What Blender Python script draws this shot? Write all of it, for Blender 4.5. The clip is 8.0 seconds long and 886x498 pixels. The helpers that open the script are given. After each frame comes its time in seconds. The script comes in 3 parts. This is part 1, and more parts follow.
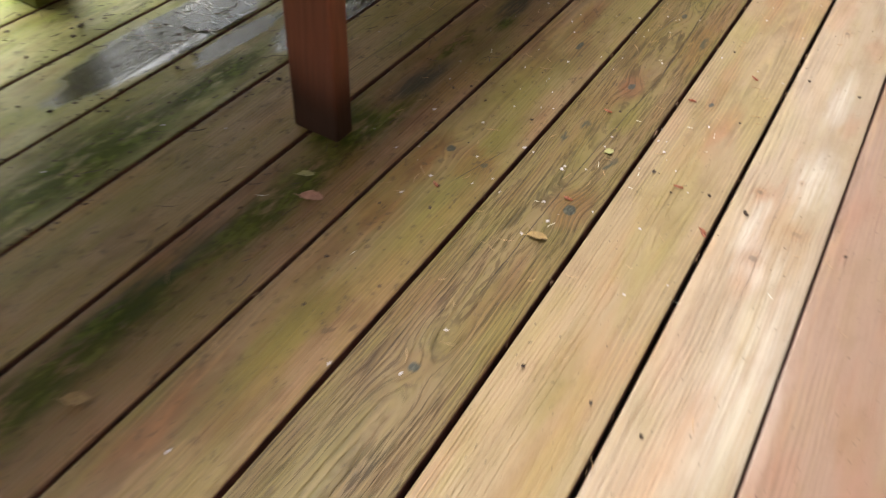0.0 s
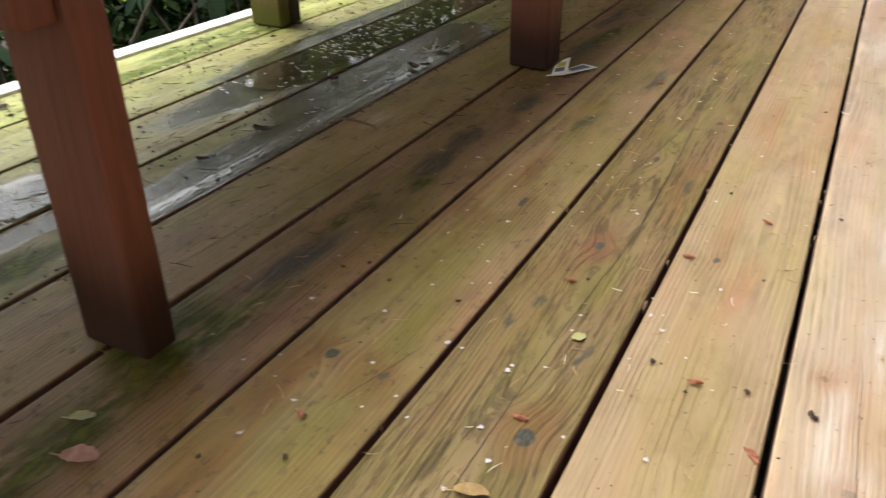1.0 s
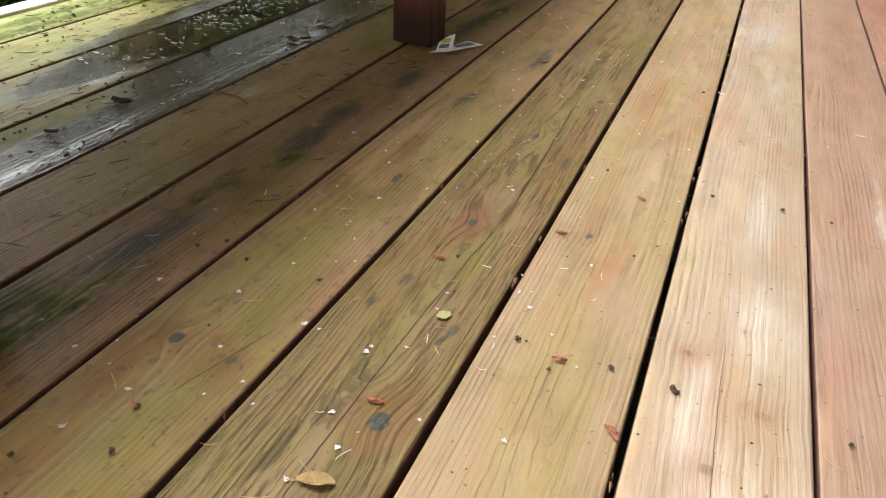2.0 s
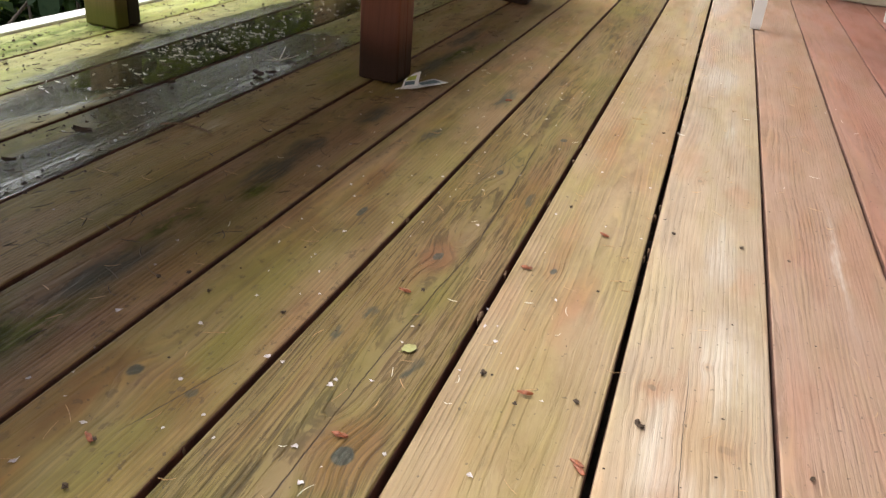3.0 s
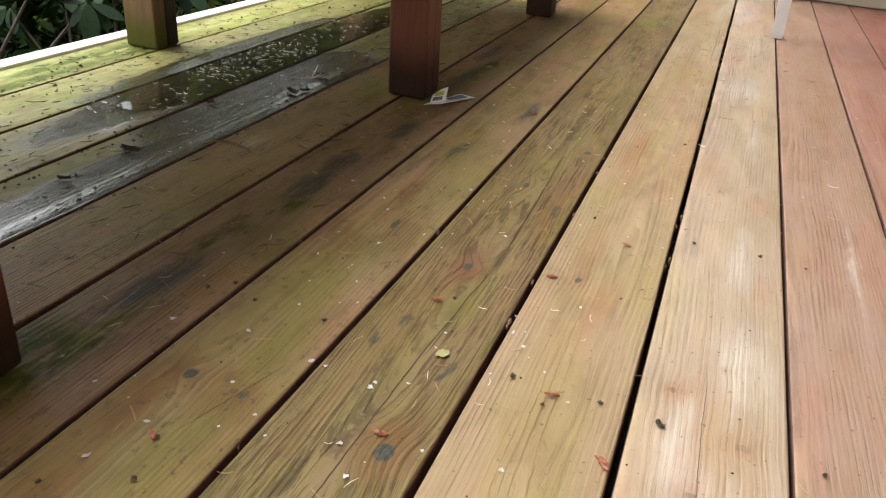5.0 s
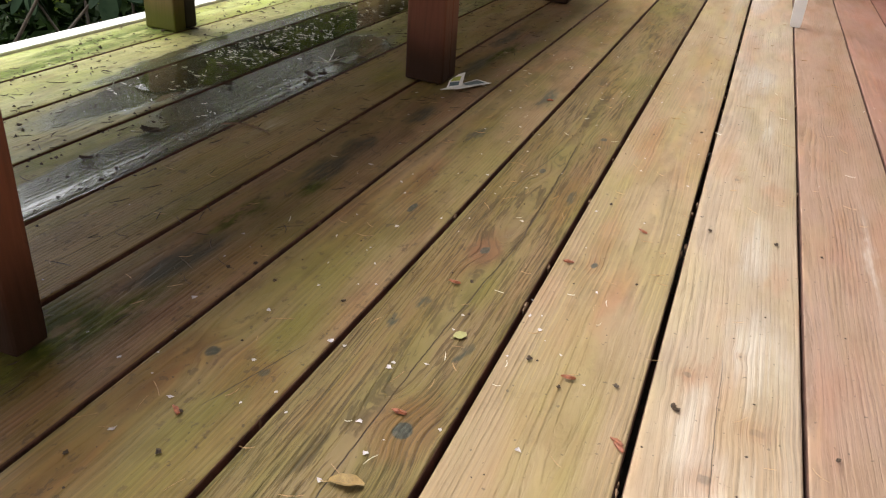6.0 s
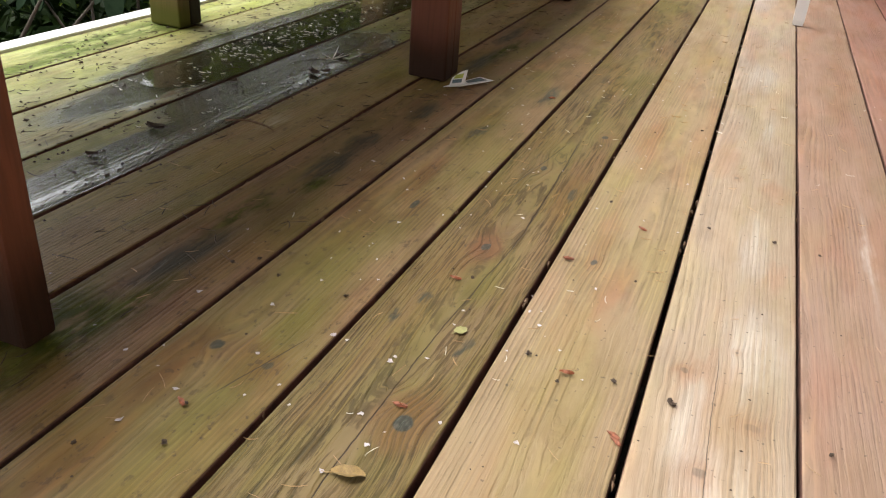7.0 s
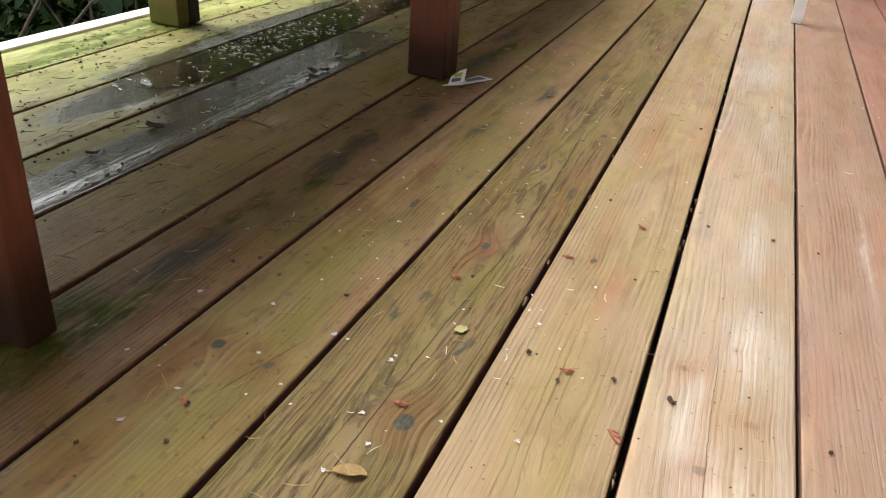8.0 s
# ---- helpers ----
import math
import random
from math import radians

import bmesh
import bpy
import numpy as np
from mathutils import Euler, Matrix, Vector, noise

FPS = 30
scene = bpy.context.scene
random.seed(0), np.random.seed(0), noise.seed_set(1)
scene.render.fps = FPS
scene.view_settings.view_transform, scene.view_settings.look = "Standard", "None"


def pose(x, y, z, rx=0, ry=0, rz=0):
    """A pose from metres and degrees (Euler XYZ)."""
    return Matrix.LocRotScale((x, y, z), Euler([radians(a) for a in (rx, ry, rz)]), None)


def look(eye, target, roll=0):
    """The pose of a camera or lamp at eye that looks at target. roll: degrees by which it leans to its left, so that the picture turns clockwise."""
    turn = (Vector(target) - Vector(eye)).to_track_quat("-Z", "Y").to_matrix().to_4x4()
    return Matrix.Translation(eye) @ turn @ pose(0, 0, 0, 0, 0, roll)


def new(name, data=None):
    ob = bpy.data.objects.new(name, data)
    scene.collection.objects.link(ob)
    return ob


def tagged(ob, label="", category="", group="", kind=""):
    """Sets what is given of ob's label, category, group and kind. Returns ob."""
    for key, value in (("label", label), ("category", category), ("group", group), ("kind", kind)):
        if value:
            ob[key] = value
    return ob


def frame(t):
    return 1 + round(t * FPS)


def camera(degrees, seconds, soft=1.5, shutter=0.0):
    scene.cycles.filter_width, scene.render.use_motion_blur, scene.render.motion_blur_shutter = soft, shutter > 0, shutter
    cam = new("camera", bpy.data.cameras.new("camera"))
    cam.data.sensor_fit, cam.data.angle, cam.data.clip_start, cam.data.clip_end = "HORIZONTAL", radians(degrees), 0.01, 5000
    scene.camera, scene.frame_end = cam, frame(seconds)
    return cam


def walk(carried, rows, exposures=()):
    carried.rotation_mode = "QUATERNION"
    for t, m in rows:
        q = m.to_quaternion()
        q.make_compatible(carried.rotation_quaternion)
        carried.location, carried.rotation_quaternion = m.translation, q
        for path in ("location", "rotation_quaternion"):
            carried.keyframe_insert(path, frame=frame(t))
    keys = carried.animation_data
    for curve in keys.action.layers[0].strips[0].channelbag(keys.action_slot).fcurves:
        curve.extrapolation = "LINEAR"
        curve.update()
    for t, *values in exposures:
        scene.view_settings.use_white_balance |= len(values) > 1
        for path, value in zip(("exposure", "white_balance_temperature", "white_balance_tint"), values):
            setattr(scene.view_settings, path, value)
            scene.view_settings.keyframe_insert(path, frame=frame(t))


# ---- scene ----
# ---- camera ----
cam = camera(57.1, 8.0, 1.2, 0.5)
PATH = [
    (0, (-0.099, -1.047, 0.747), (-0.729, 0.238, -0.65), 6.5),
    (0.5, (-0.139, -0.838, 0.499), (-0.847, 0.549, -0.755), 6.5),
    (0.7, (-0.157, -0.772, 0.476), (-0.85, 0.635, -0.765), 2.8),
    (0.9, (-0.159, -0.7, 0.473), (-0.934, 0.817, -0.575), 0.5),
    (1, (-0.167, -0.689, 0.47), (-0.931, 0.882, -0.505), 1.5),
    (1.5, (-0.139, -0.644, 0.437), (-0.732, 0.977, -0.574), 4.4),
    (1.7, (-0.137, -0.642, 0.44), (-0.706, 0.992, -0.563), 4.6),
    (2.8, (-0.132, -0.638, 0.442), (-0.634, 1.058, -0.493), 6.1),
    (3, (-0.14, -0.644, 0.436), (-0.624, 1.075, -0.465), 6.6),
    (3.5, (-0.141, -0.656, 0.446), (-0.638, 1.078, -0.416), 6.2),
    (4, (-0.136, -0.671, 0.454), (-0.658, 1.065, -0.389), 6.0),
    (4.5, (-0.134, -0.679, 0.456), (-0.668, 1.048, -0.4), 5.6),
    (5.8, (-0.137, -0.702, 0.47), (-0.698, 0.978, -0.459), 5.5),
    (6, (-0.139, -0.701, 0.461), (-0.7, 0.984, -0.459), 5.8),
    (6.5, (-0.138, -0.707, 0.463), (-0.699, 0.974, -0.462), 6.0),
    (7, (-0.134, -0.711, 0.467), (-0.699, 0.968, -0.462), 6.0),
    (7.5, (-0.135, -0.712, 0.469), (-0.697, 0.966, -0.463), 6.0),
    (8, (-0.135, -0.713, 0.469), (-0.696, 0.965, -0.464), 5.9),
]
EXPOSURES = [(0.0, 1.63), (0.5, 1.66), (1.0, 1.67), (1.5, 1.76), (1.7, 1.75), (2.8, 1.61), (3.5, 1.58), (8.0, 1.57)]
walk(cam, [(t, look(eye, target, roll)) for t, eye, target, roll in PATH], EXPOSURES)

# ---- world, sun, exposure ----
SUN_ELEVATION, SUN_TURN = 62.0, 278.0
world = bpy.data.worlds.new("overcast_sky")
scene.world = world
world.use_nodes = True
wt = world.node_tree
sky = wt.nodes.new("ShaderNodeTexSky")
sky.sky_type, sky.sun_disc = "NISHITA", False
sky.sun_elevation, sky.sun_rotation = radians(SUN_ELEVATION), radians(SUN_TURN)
sky.air_density, sky.dust_density = 1.0, 4.0
veil = wt.nodes.new("ShaderNodeHueSaturation")
veil.inputs["Saturation"].default_value = 0.15
wt.links.new(sky.outputs[0], veil.inputs["Color"])
wt.links.new(veil.outputs[0], wt.nodes["Background"].inputs[0])
wt.nodes["Background"].inputs[1].default_value = 0.15
sun = new("sun", bpy.data.lights.new("sun", "SUN"))
sun.data.energy, sun.data.angle, sun.data.color = 0.9, radians(40), (1.0, 0.97, 0.91)
se, st = radians(SUN_ELEVATION), radians(SUN_TURN)
sun.matrix_world = look(Vector((math.sin(st) * math.cos(se), math.cos(st) * math.cos(se), math.sin(se))) * 20, (0, 0, 0))


# ---- materials ----
class Nodes:
    """Short ways to write a node tree."""

    def __init__(self, name):
        self.mat = bpy.data.materials.new(name)
        self.mat.use_nodes = True
        self.tree = self.mat.node_tree
        self.bsdf = self.tree.nodes["Principled BSDF"]

    def put(self, socket, value):
        if isinstance(value, bpy.types.NodeSocket):
            self.tree.links.new(value, socket)
        else:
            socket.default_value = value

    def node(self, kind, **settings):
        n = self.tree.nodes.new(kind)
        for key, value in settings.items():
            setattr(n, key, value)
        return n

    def math(self, op, a, b=0.0, c=0.0, clamp=False):
        n = self.node("ShaderNodeMath", operation=op, use_clamp=clamp)
        for i, v in enumerate((a, b, c)):
            self.put(n.inputs[i], v)
        return n.outputs[0]

    def vec(self, x, y, z=0.0):
        n = self.node("ShaderNodeCombineXYZ")
        for i, v in enumerate((x, y, z)):
            self.put(n.inputs[i], v)
        return n.outputs[0]

    def noise(self, vector, scale=1.0, detail=3.0, rough=0.55, warp=0.0):
        n = self.node("ShaderNodeTexNoise")
        self.put(n.inputs["Vector"], vector)
        for key, v in (("Scale", scale), ("Detail", detail), ("Roughness", rough), ("Distortion", warp)):
            n.inputs[key].default_value = v
        return n.outputs["Fac"]

    def ramp(self, value, low, high, a=0.0, b=1.0):
        n = self.node("ShaderNodeMapRange", interpolation_type="SMOOTHSTEP")
        for i, v in enumerate((value, low, high, a, b)):
            self.put(n.inputs[i], v)
        return n.outputs[0]

    def mix(self, fac, a, b, blend="MIX"):
        n = self.node("ShaderNodeMix", data_type="RGBA", blend_type=blend)
        self.put(n.inputs[0], fac)
        for socket, v in ((n.inputs[6], a), (n.inputs[7], b)):
            self.put(socket, (*v, 1.0) if isinstance(v, tuple) and len(v) == 3 else v)
        return n.outputs[2]

    def scaled(self, vector, sx, sy, sz):
        n = self.node("ShaderNodeVectorMath", operation="MULTIPLY")
        self.put(n.inputs[0], vector)
        n.inputs[1].default_value = (sx, sy, sz)
        return n.outputs[0]

    def bump(self, height, strength, distance):
        n = self.node("ShaderNodeBump")
        self.put(n.inputs["Strength"], strength)
        n.inputs["Distance"].default_value = distance
        self.put(n.inputs["Height"], height)
        self.put(self.bsdf.inputs["Normal"], n.outputs[0])
        return n.outputs[0]

    def done(self, colour, rough=0.6, metal=0.0):
        self.put(self.bsdf.inputs["Base Color"], (*colour, 1.0) if isinstance(colour, tuple) and len(colour) == 3 else colour)
        self.put(self.bsdf.inputs["Roughness"], rough)
        self.bsdf.inputs["Metallic"].default_value = metal
        return self.mat


# knots in the planks: x, y, half width across and along the grain, darkness, how far the rings bend round it
KNOTS = [(-0.329, -0.189, 0.013, 0.017, 1.0, 0.016), (-0.373, 0.167, 0.009, 0.016, 0.8, 0.012), (-0.536, -0.166, 0.010, 0.014, 0.55, 0.010),
         (-0.475, -0.174, 0.009, 0.012, 0.4, 0.008), (-0.379, 0.470, 0.008, 0.016, 0.6, 0.012), (-0.323, 0.676, 0.009, 0.014, 0.6, 0.010),
         (-0.242, 0.199, 0.007, 0.012, 0.5, 0.006), (-0.041, -0.045, 0.014, 0.011, 0.22, 0.005), (-0.081, -0.131, 0.010, 0.012, 0.3, 0.005),
         (-0.110, 0.018, 0.007, 0.008, 0.3, 0.004), (-0.062, 0.080, 0.004, 0.005, 0.3, 0.005), (-0.094, 0.615, 0.007, 0.012, 0.3, 0.010),
         (-0.365, -0.545, 0.010, 0.014, 0.55, 0.014), (-0.500, 0.237, 0.007, 0.024, 0.75, 0.006), (0.070, 1.02, 0.009, 0.02, 0.1, 0.014)]
# stains of the wood: x, y, half width across and along the grain
RED_STAINS = [(-0.560, -0.225, 0.030, 0.085), (-0.490, -0.180, 0.036, 0.040), (-0.545, -0.345, 0.030, 0.060), (-0.530, 0.33, 0.022, 0.11), (-0.545, -0.76, 0.040, 0.10),
              (-0.246, 0.30, 0.016, 0.16), (-0.206, 0.15, 0.020, 0.10), (-0.240, 0.72, 0.018, 0.22), (-0.315, 0.36, 0.020, 0.12), (-0.330, -0.18, 0.034, 0.060),
              (-0.370, 0.165, 0.026, 0.060), (-0.030, 0.575, 0.026, 0.050), (-0.025, 0.290, 0.022, 0.045), (-0.110, 1.70, 0.030, 0.25), (-0.105, 0.03, 0.025, 0.028)]
OLIVE_STAINS = [(-0.522, 0.07, 0.040, 0.125), (-0.480, -0.30, 0.032, 0.11), (-0.495, -0.10, 0.020, 0.06), (-0.530, 0.62, 0.034, 0.14), (-0.505, -0.62, 0.030, 0.14),
                (-0.385, -0.10, 0.040, 0.17), (-0.398, 0.33, 0.020, 0.11), (-0.345, 0.05, 0.022, 0.06), (-0.375, 0.85, 0.020, 0.24), (-0.215, -0.06, 0.022, 0.16),
                (-0.190, -0.14, 0.022, 0.12), (-0.255, 0.44, 0.014, 0.10), (-0.800, 0.80, 0.045, 0.10), (-0.375, 1.9, 0.03, 0.30)]
PALE_STAINS = [(-0.058, 0.38, 0.018, 0.10), (-0.046, 0.09, 0.030, 0.10), (-0.060, -0.13, 0.034, 0.07), (-0.075, 1.33, 0.036, 0.15), (-0.052, 0.93, 0.016, 0.10),
               (-0.100, -0.08, 0.018, 0.10), (-0.030, -0.35, 0.040, 0.20), (0.092, 0.42, 0.006, 0.16),
               (-0.830, 0.415, 0.016, 0.050), (0.225, 0.62, 0.022, 0.10)]
MILDEW = [(-0.668, -0.04, 0.020, 0.065), (-0.662, 0.31, 0.018, 0.075), (-0.664, 0.41, 0.022, 0.050), (-0.640, 0.62, 0.020, 0.060), (-0.668, 1.00, 0.020, 0.16),
          (-0.690, 1.32, 0.020, 0.12), (-0.530, 0.565, 0.012, 0.040), (-0.470, 0.86, 0.012, 0.06), (-0.322, -0.045, 0.005, 0.013), (-0.312, 0.395, 0.005, 0.016),
          (-0.392, 0.022, 0.005, 0.012), (-0.406, -0.036, 0.004, 0.014), (-0.690, -0.62, 0.018, 0.14)]
MOSS = [(-0.650, -0.165, 0.017, 0.075), (-0.685, -0.215, 0.055, 0.080), (-0.668, -0.40, 0.030, 0.20), (-0.680, -0.78, 0.034, 0.26), (-0.682, 0.085, 0.014, 0.075),
        (-0.648, 0.225, 0.014, 0.040), (-0.932, -0.25, 0.026, 0.16), (-0.935, -0.50, 0.055, 0.26), (-1.345, 0.42, 0.022, 0.36), (-1.385, 0.62, 0.020, 0.20), (-1.36, 0.80, 0.05, 0.16), (-0.655, 1.15, 0.016, 0.10), (-1.09, 0.95, 0.06, 0.36)]
# where rain stands or has soaked in
WET = [(-0.915, 0.16, 0.058, 0.26), (-0.950, 0.70, 0.120, 0.44), (-0.990, -0.120, 0.022, 0.13), (-1.098, 0.81, 0.095, 0.63), (-1.085, -0.18, 0.062, 0.25), (-1.188, 0.93, 0.042, 0.54)]

# drying cracks: from x, y to x, y, and half width
CRACKS = [(-0.357, -0.40, -0.357, -0.14, 0.0009), (-0.357, -0.15, -0.351, 0.05, 0.0008), (-0.351, 0.02, -0.341, 0.25, 0.0009), (-0.341, 0.22, -0.356, 0.62, 0.0014),
          (-0.405, 0.36, -0.372, 0.60, 0.0010), (-0.074, -0.30, -0.079, 0.07, 0.0005), (-0.498, -0.24, -0.464, -0.11, 0.0008), (-0.780, -0.10, -0.760, 0.35, 0.0009)]


def wood_plank():
    n = Nodes("weathered_deck_wood")
    info, geo = n.node("ShaderNodeObjectInfo"), n.node("ShaderNodeNewGeometry")
    sep = n.node("ShaderNodeSeparateXYZ")
    n.put(sep.inputs[0], geo.outputs["Position"])
    x, y, z = sep.outputs
    rand, col, algae = info.outputs["Random"], info.outputs["Color"], info.outputs["Alpha"]

    def own(name):
        return n.node("ShaderNodeAttribute", attribute_type="OBJECT", attribute_name=name).outputs["Fac"]

    coarse, gloss, centre = own("coarse"), own("gloss"), own("centre")
    mul, add, sub = (lambda a, b: n.math("MULTIPLY", a, b)), (lambda a, b: n.math("ADD", a, b)), (lambda a, b: n.math("SUBTRACT", a, b))
    shift = mul(rand, 40.0)
    face = n.vec(x, y, shift)

    def field(plane, su, sy, seed, detail=3.0, rough=0.55):
        """Noise over a plane of the wood, drawn out along the grain."""
        m = n.node("ShaderNodeMapping")
        n.put(m.inputs["Vector"], plane)
        m.inputs["Location"].default_value, m.inputs["Scale"].default_value = (0.0, 0.0, seed), (su, sy, 1.0)
        return n.noise(m.outputs[0], 1.0, detail, rough)

    def tint(fac, base, colour):
        return n.mix(fac, base, n.mix(1.0, base, colour, "MULTIPLY"))

    def away(place, cx, cy, hx, hy):
        """Distance from a spot, in its half widths."""
        a = n.node("ShaderNodeVectorMath", operation="SUBTRACT")
        n.put(a.inputs[0], place)
        a.inputs[1].default_value = (cx, cy, 0)
        b = n.node("ShaderNodeVectorMath", operation="LENGTH")
        n.put(b.inputs[0], n.scaled(a.outputs[0], 1 / hx, 1 / hy, 0.0))
        return b.outputs["Value"]

    def spots(place, rows, inner=0.25, outer=1.25):
        """1 inside the spots, fading to 0 at their outer rims."""
        total = 0.0
        for cx, cy, hx, hy in rows:
            m, ball = n.node("ShaderNodeMapping"), n.node("ShaderNodeTexGradient", gradient_type="SPHERICAL")
            sx, sy = 1 / (hx * outer), 1 / (hy * outer)
            m.inputs["Location"].default_value, m.inputs["Scale"].default_value = (-cx * sx, -cy * sy, 0.0), (sx, sy, 0.0)
            n.put(m.inputs["Vector"], place)
            n.put(ball.inputs["Vector"], m.outputs[0])
            total = n.math("MAXIMUM", total, ball.outputs["Fac"])
        return n.ramp(total, 0.0, 1.0 - inner / outer)

    # stains have wavering, streaky outlines
    fine = field(face, 150.0, 22.0, 5.0, 4.0, 0.65)
    wx = add(x, add(mul(sub(field(face, 34.0, 9.0, 1.0, 4.0, 0.6), 0.5), 0.045), mul(sub(fine, 0.5), 0.012)))
    wy = add(y, add(mul(sub(field(face, 30.0, 8.0, 2.0, 3.0), 0.5), 0.16), mul(sub(fine, 0.5), 0.05)))
    torn = n.vec(wx, wy, 0.0)
    spot = n.vec(add(x, mul(sub(fine, 0.5), 0.006)), add(y, mul(sub(field(face, 120.0, 60.0, 6.0, 2.0), 0.5), 0.010)), 0.0)

    # year rings cut lengthwise: distance from the pith, which wanders, and bends round each knot
    heart = sub(sub(x, centre), add(mul(sub(rand, 0.5), 0.16), mul(sub(field(face, 0.0, 0.7, 3.0, 2.0), 0.5), 0.05)))
    depth = add(0.012, mul(field(face, 0.0, 0.55, 8.0, 2.0), 0.045))
    r = n.math("SQRT", add(mul(heart, heart), mul(depth, depth)))
    r = add(r, add(mul(sub(field(face, 20.0, 2.6, 12.0, 3.0), 0.5), 0.007), mul(sub(field(face, 110.0, 16.0, 14.0, 3.0), 0.5), 0.0022)))
    core, halo = 0.0, 0.0
    for kx, ky, a, b, dark, bend in KNOTS:
        d = away(spot, kx, ky, a, b)
        g = n.math("POWER", 2.718, mul(mul(d, d), -0.16))
        r = add(r, mul(g, bend * 0.55))
        halo = n.math("MAXIMUM", halo, mul(g, 0.35 + 0.65 * dark))
        core = n.math("MAXIMUM", core, mul(n.ramp(d, 0.35, 0.85, 1.0, 0.0), dark))
    rings = n.vec(add(r, mul(x, 0.12)), y, shift)
    turn = n.math("FRACT", n.math("DIVIDE", r, sub(0.0050, mul(coarse, 0.0008))))
    late = mul(n.ramp(turn, 0.25, 0.82), n.ramp(turn, 1.0, 0.9))
    late = mul(late, n.ramp(field(rings, 420.0, 16.0, 17.0, 4.0, 0.7), 0.36, 0.60, 0.05, 1.0))
    late = mul(late, n.ramp(field(rings, 130.0, 1.5, 18.0, 2.0), 0.36, 0.60, 0.15, 1.0))
    fibre = field(rings, 620.0, 9.0, 21.0, 4.0, 0.6)
    patch = field(face, 12.0, 2.4, 23.0, 3.0)
    open_grain = n.ramp(add(patch, mul(sub(field(rings, 60.0, 5.0, 24.0, 3.0), 0.5), 0.5)), 0.40, 0.62)

    # stain of the plank, in redder, yellower and paler stretches
    base = tint(n.ramp(field(face, 15.0, 3.0, 7.0, 4.0), 0.46, 0.64, 0.0, 0.7), col, (1.02, 0.86, 0.80))
    base = tint(n.ramp(field(face, 20.0, 2.0, 19.0, 4.0), 0.48, 0.70, 0.0, 0.5), base, (1.20, 1.18, 1.12))
    base = tint(mul(n.ramp(field(face, 17.0, 3.6, 41.0, 4.0, 0.6), 0.44, 0.62), add(0.2, mul(algae, 0.7))), base, (0.84, 0.94, 0.52))
    base = tint(mul(spots(torn, RED_STAINS), add(0.45, mul(algae, 0.8))), base, (0.95, 0.71, 0.62))
    base = tint(mul(spots(torn, OLIVE_STAINS), add(0.25, mul(algae, 0.75))), base, (0.86, 0.96, 0.56))
    pale = mul(spots(torn, PALE_STAINS, 0.0, 1.6), n.ramp(field(rings, 170.0, 3.0, 22.0, 4.0, 0.6), 0.36, 0.60, 0.30, 1.0))
    base = n.mix(mul(pale, 0.62), base, n.mix(0.5, base, (0.90, 0.86, 0.78)))
    # dark late wood, and dirt that has settled along the grain
    strong = n.math("MINIMUM", add(0.22, mul(coarse, 0.95)), 1.0)
    base = tint(mul(mul(late, strong), n.ramp(open_grain, 0.0, 1.0, 0.10, 1.0)), base, (0.50, 0.42, 0.28))
    base = tint(mul(mul(n.ramp(turn, 0.42, 0.12), n.ramp(turn, 0.0, 0.1)), n.ramp(open_grain, 0.0, 1.0, 0.15, 0.8)), base, (1.24, 1.20, 1.12))
    base = tint(n.ramp(fibre, 0.46, 0.74, 0.0, 0.42), base, (0.66, 0.58, 0.50))
    base = tint(n.ramp(fibre, 0.46, 0.30, 0.0, 0.22), base, (1.22, 1.18, 1.10))
    rotten = mul(n.ramp(coarse, 0.8, 1.0), n.ramp(halo, 0.25, 0.55, 1.0, 0.12))
    dash = mul(n.ramp(field(rings, 320.0, 13.0, 27.0, 4.0, 0.68), 0.50, 0.58), n.ramp(field(face, 30.0, 5.0, 28.0, 3.0), 0.40, 0.56))
    base = tint(mul(dash, add(mul(rotten, 0.85), mul(algae, 0.22))), base, (0.42, 0.37, 0.24))
    thin = n.ramp(field(rings, 700.0, 8.0, 29.0, 3.0, 0.6), 0.56, 0.62)
    base = tint(mul(thin, add(0.12, mul(rotten, 0.7))), base, (0.40, 0.34, 0.24))
    base = tint(mul(rotten, n.ramp(field(rings, 90.0, 5.0, 30.0, 4.0, 0.65), 0.46, 0.60, 0.0, 0.4)), base, (0.86, 0.98, 0.55))
    cloud = field(face, 26.0, 9.0, 31.0, 5.0, 0.6)
    base = tint(mul(n.ramp(cloud, 0.46, 0.66), add(0.25, mul(algae, 0.85))), base, (0.68, 0.62, 0.54))
    # algae film
    film = mul(n.ramp(field(face, 15.0, 3.2, 33.0, 4.0, 0.6), 0.42, 0.68), algae)
    base = n.mix(mul(film, 0.55), base, (0.150, 0.150, 0.020))
    tuft = n.ramp(field(face, 70.0, 30.0, 37.0, 5.0, 0.7), 0.48, 0.62)
    base = n.mix(mul(mul(tuft, n.ramp(algae, 0.8, 0.95)), 0.5), base, (0.12, 0.135, 0.03))
    mildew = mul(spots(torn, MILDEW, 0.35, 1.45), n.ramp(fine, 0.30, 0.55, 0.55, 1.0))
    base = n.mix(mul(mildew, 0.86), base, (0.030, 0.036, 0.026))
    moss = mul(spots(torn, MOSS, 0.35, 1.45), n.ramp(field(face, 60.0, 18.0, 39.0, 4.0, 0.65), 0.30, 0.52))
    base = n.mix(mul(moss, 0.82), base, n.mix(tuft, (0.038, 0.062, 0.010), (0.095, 0.130, 0.020)))

    # knots: a worn ruddy eye, a dark heart with a pale rim
    eye = mul(n.ramp(halo, 0.28, 0.52), n.ramp(cloud, 0.32, 0.52, 0.5, 1.0))
    base = tint(mul(eye, 0.45), base, (0.92, 0.76, 0.64))
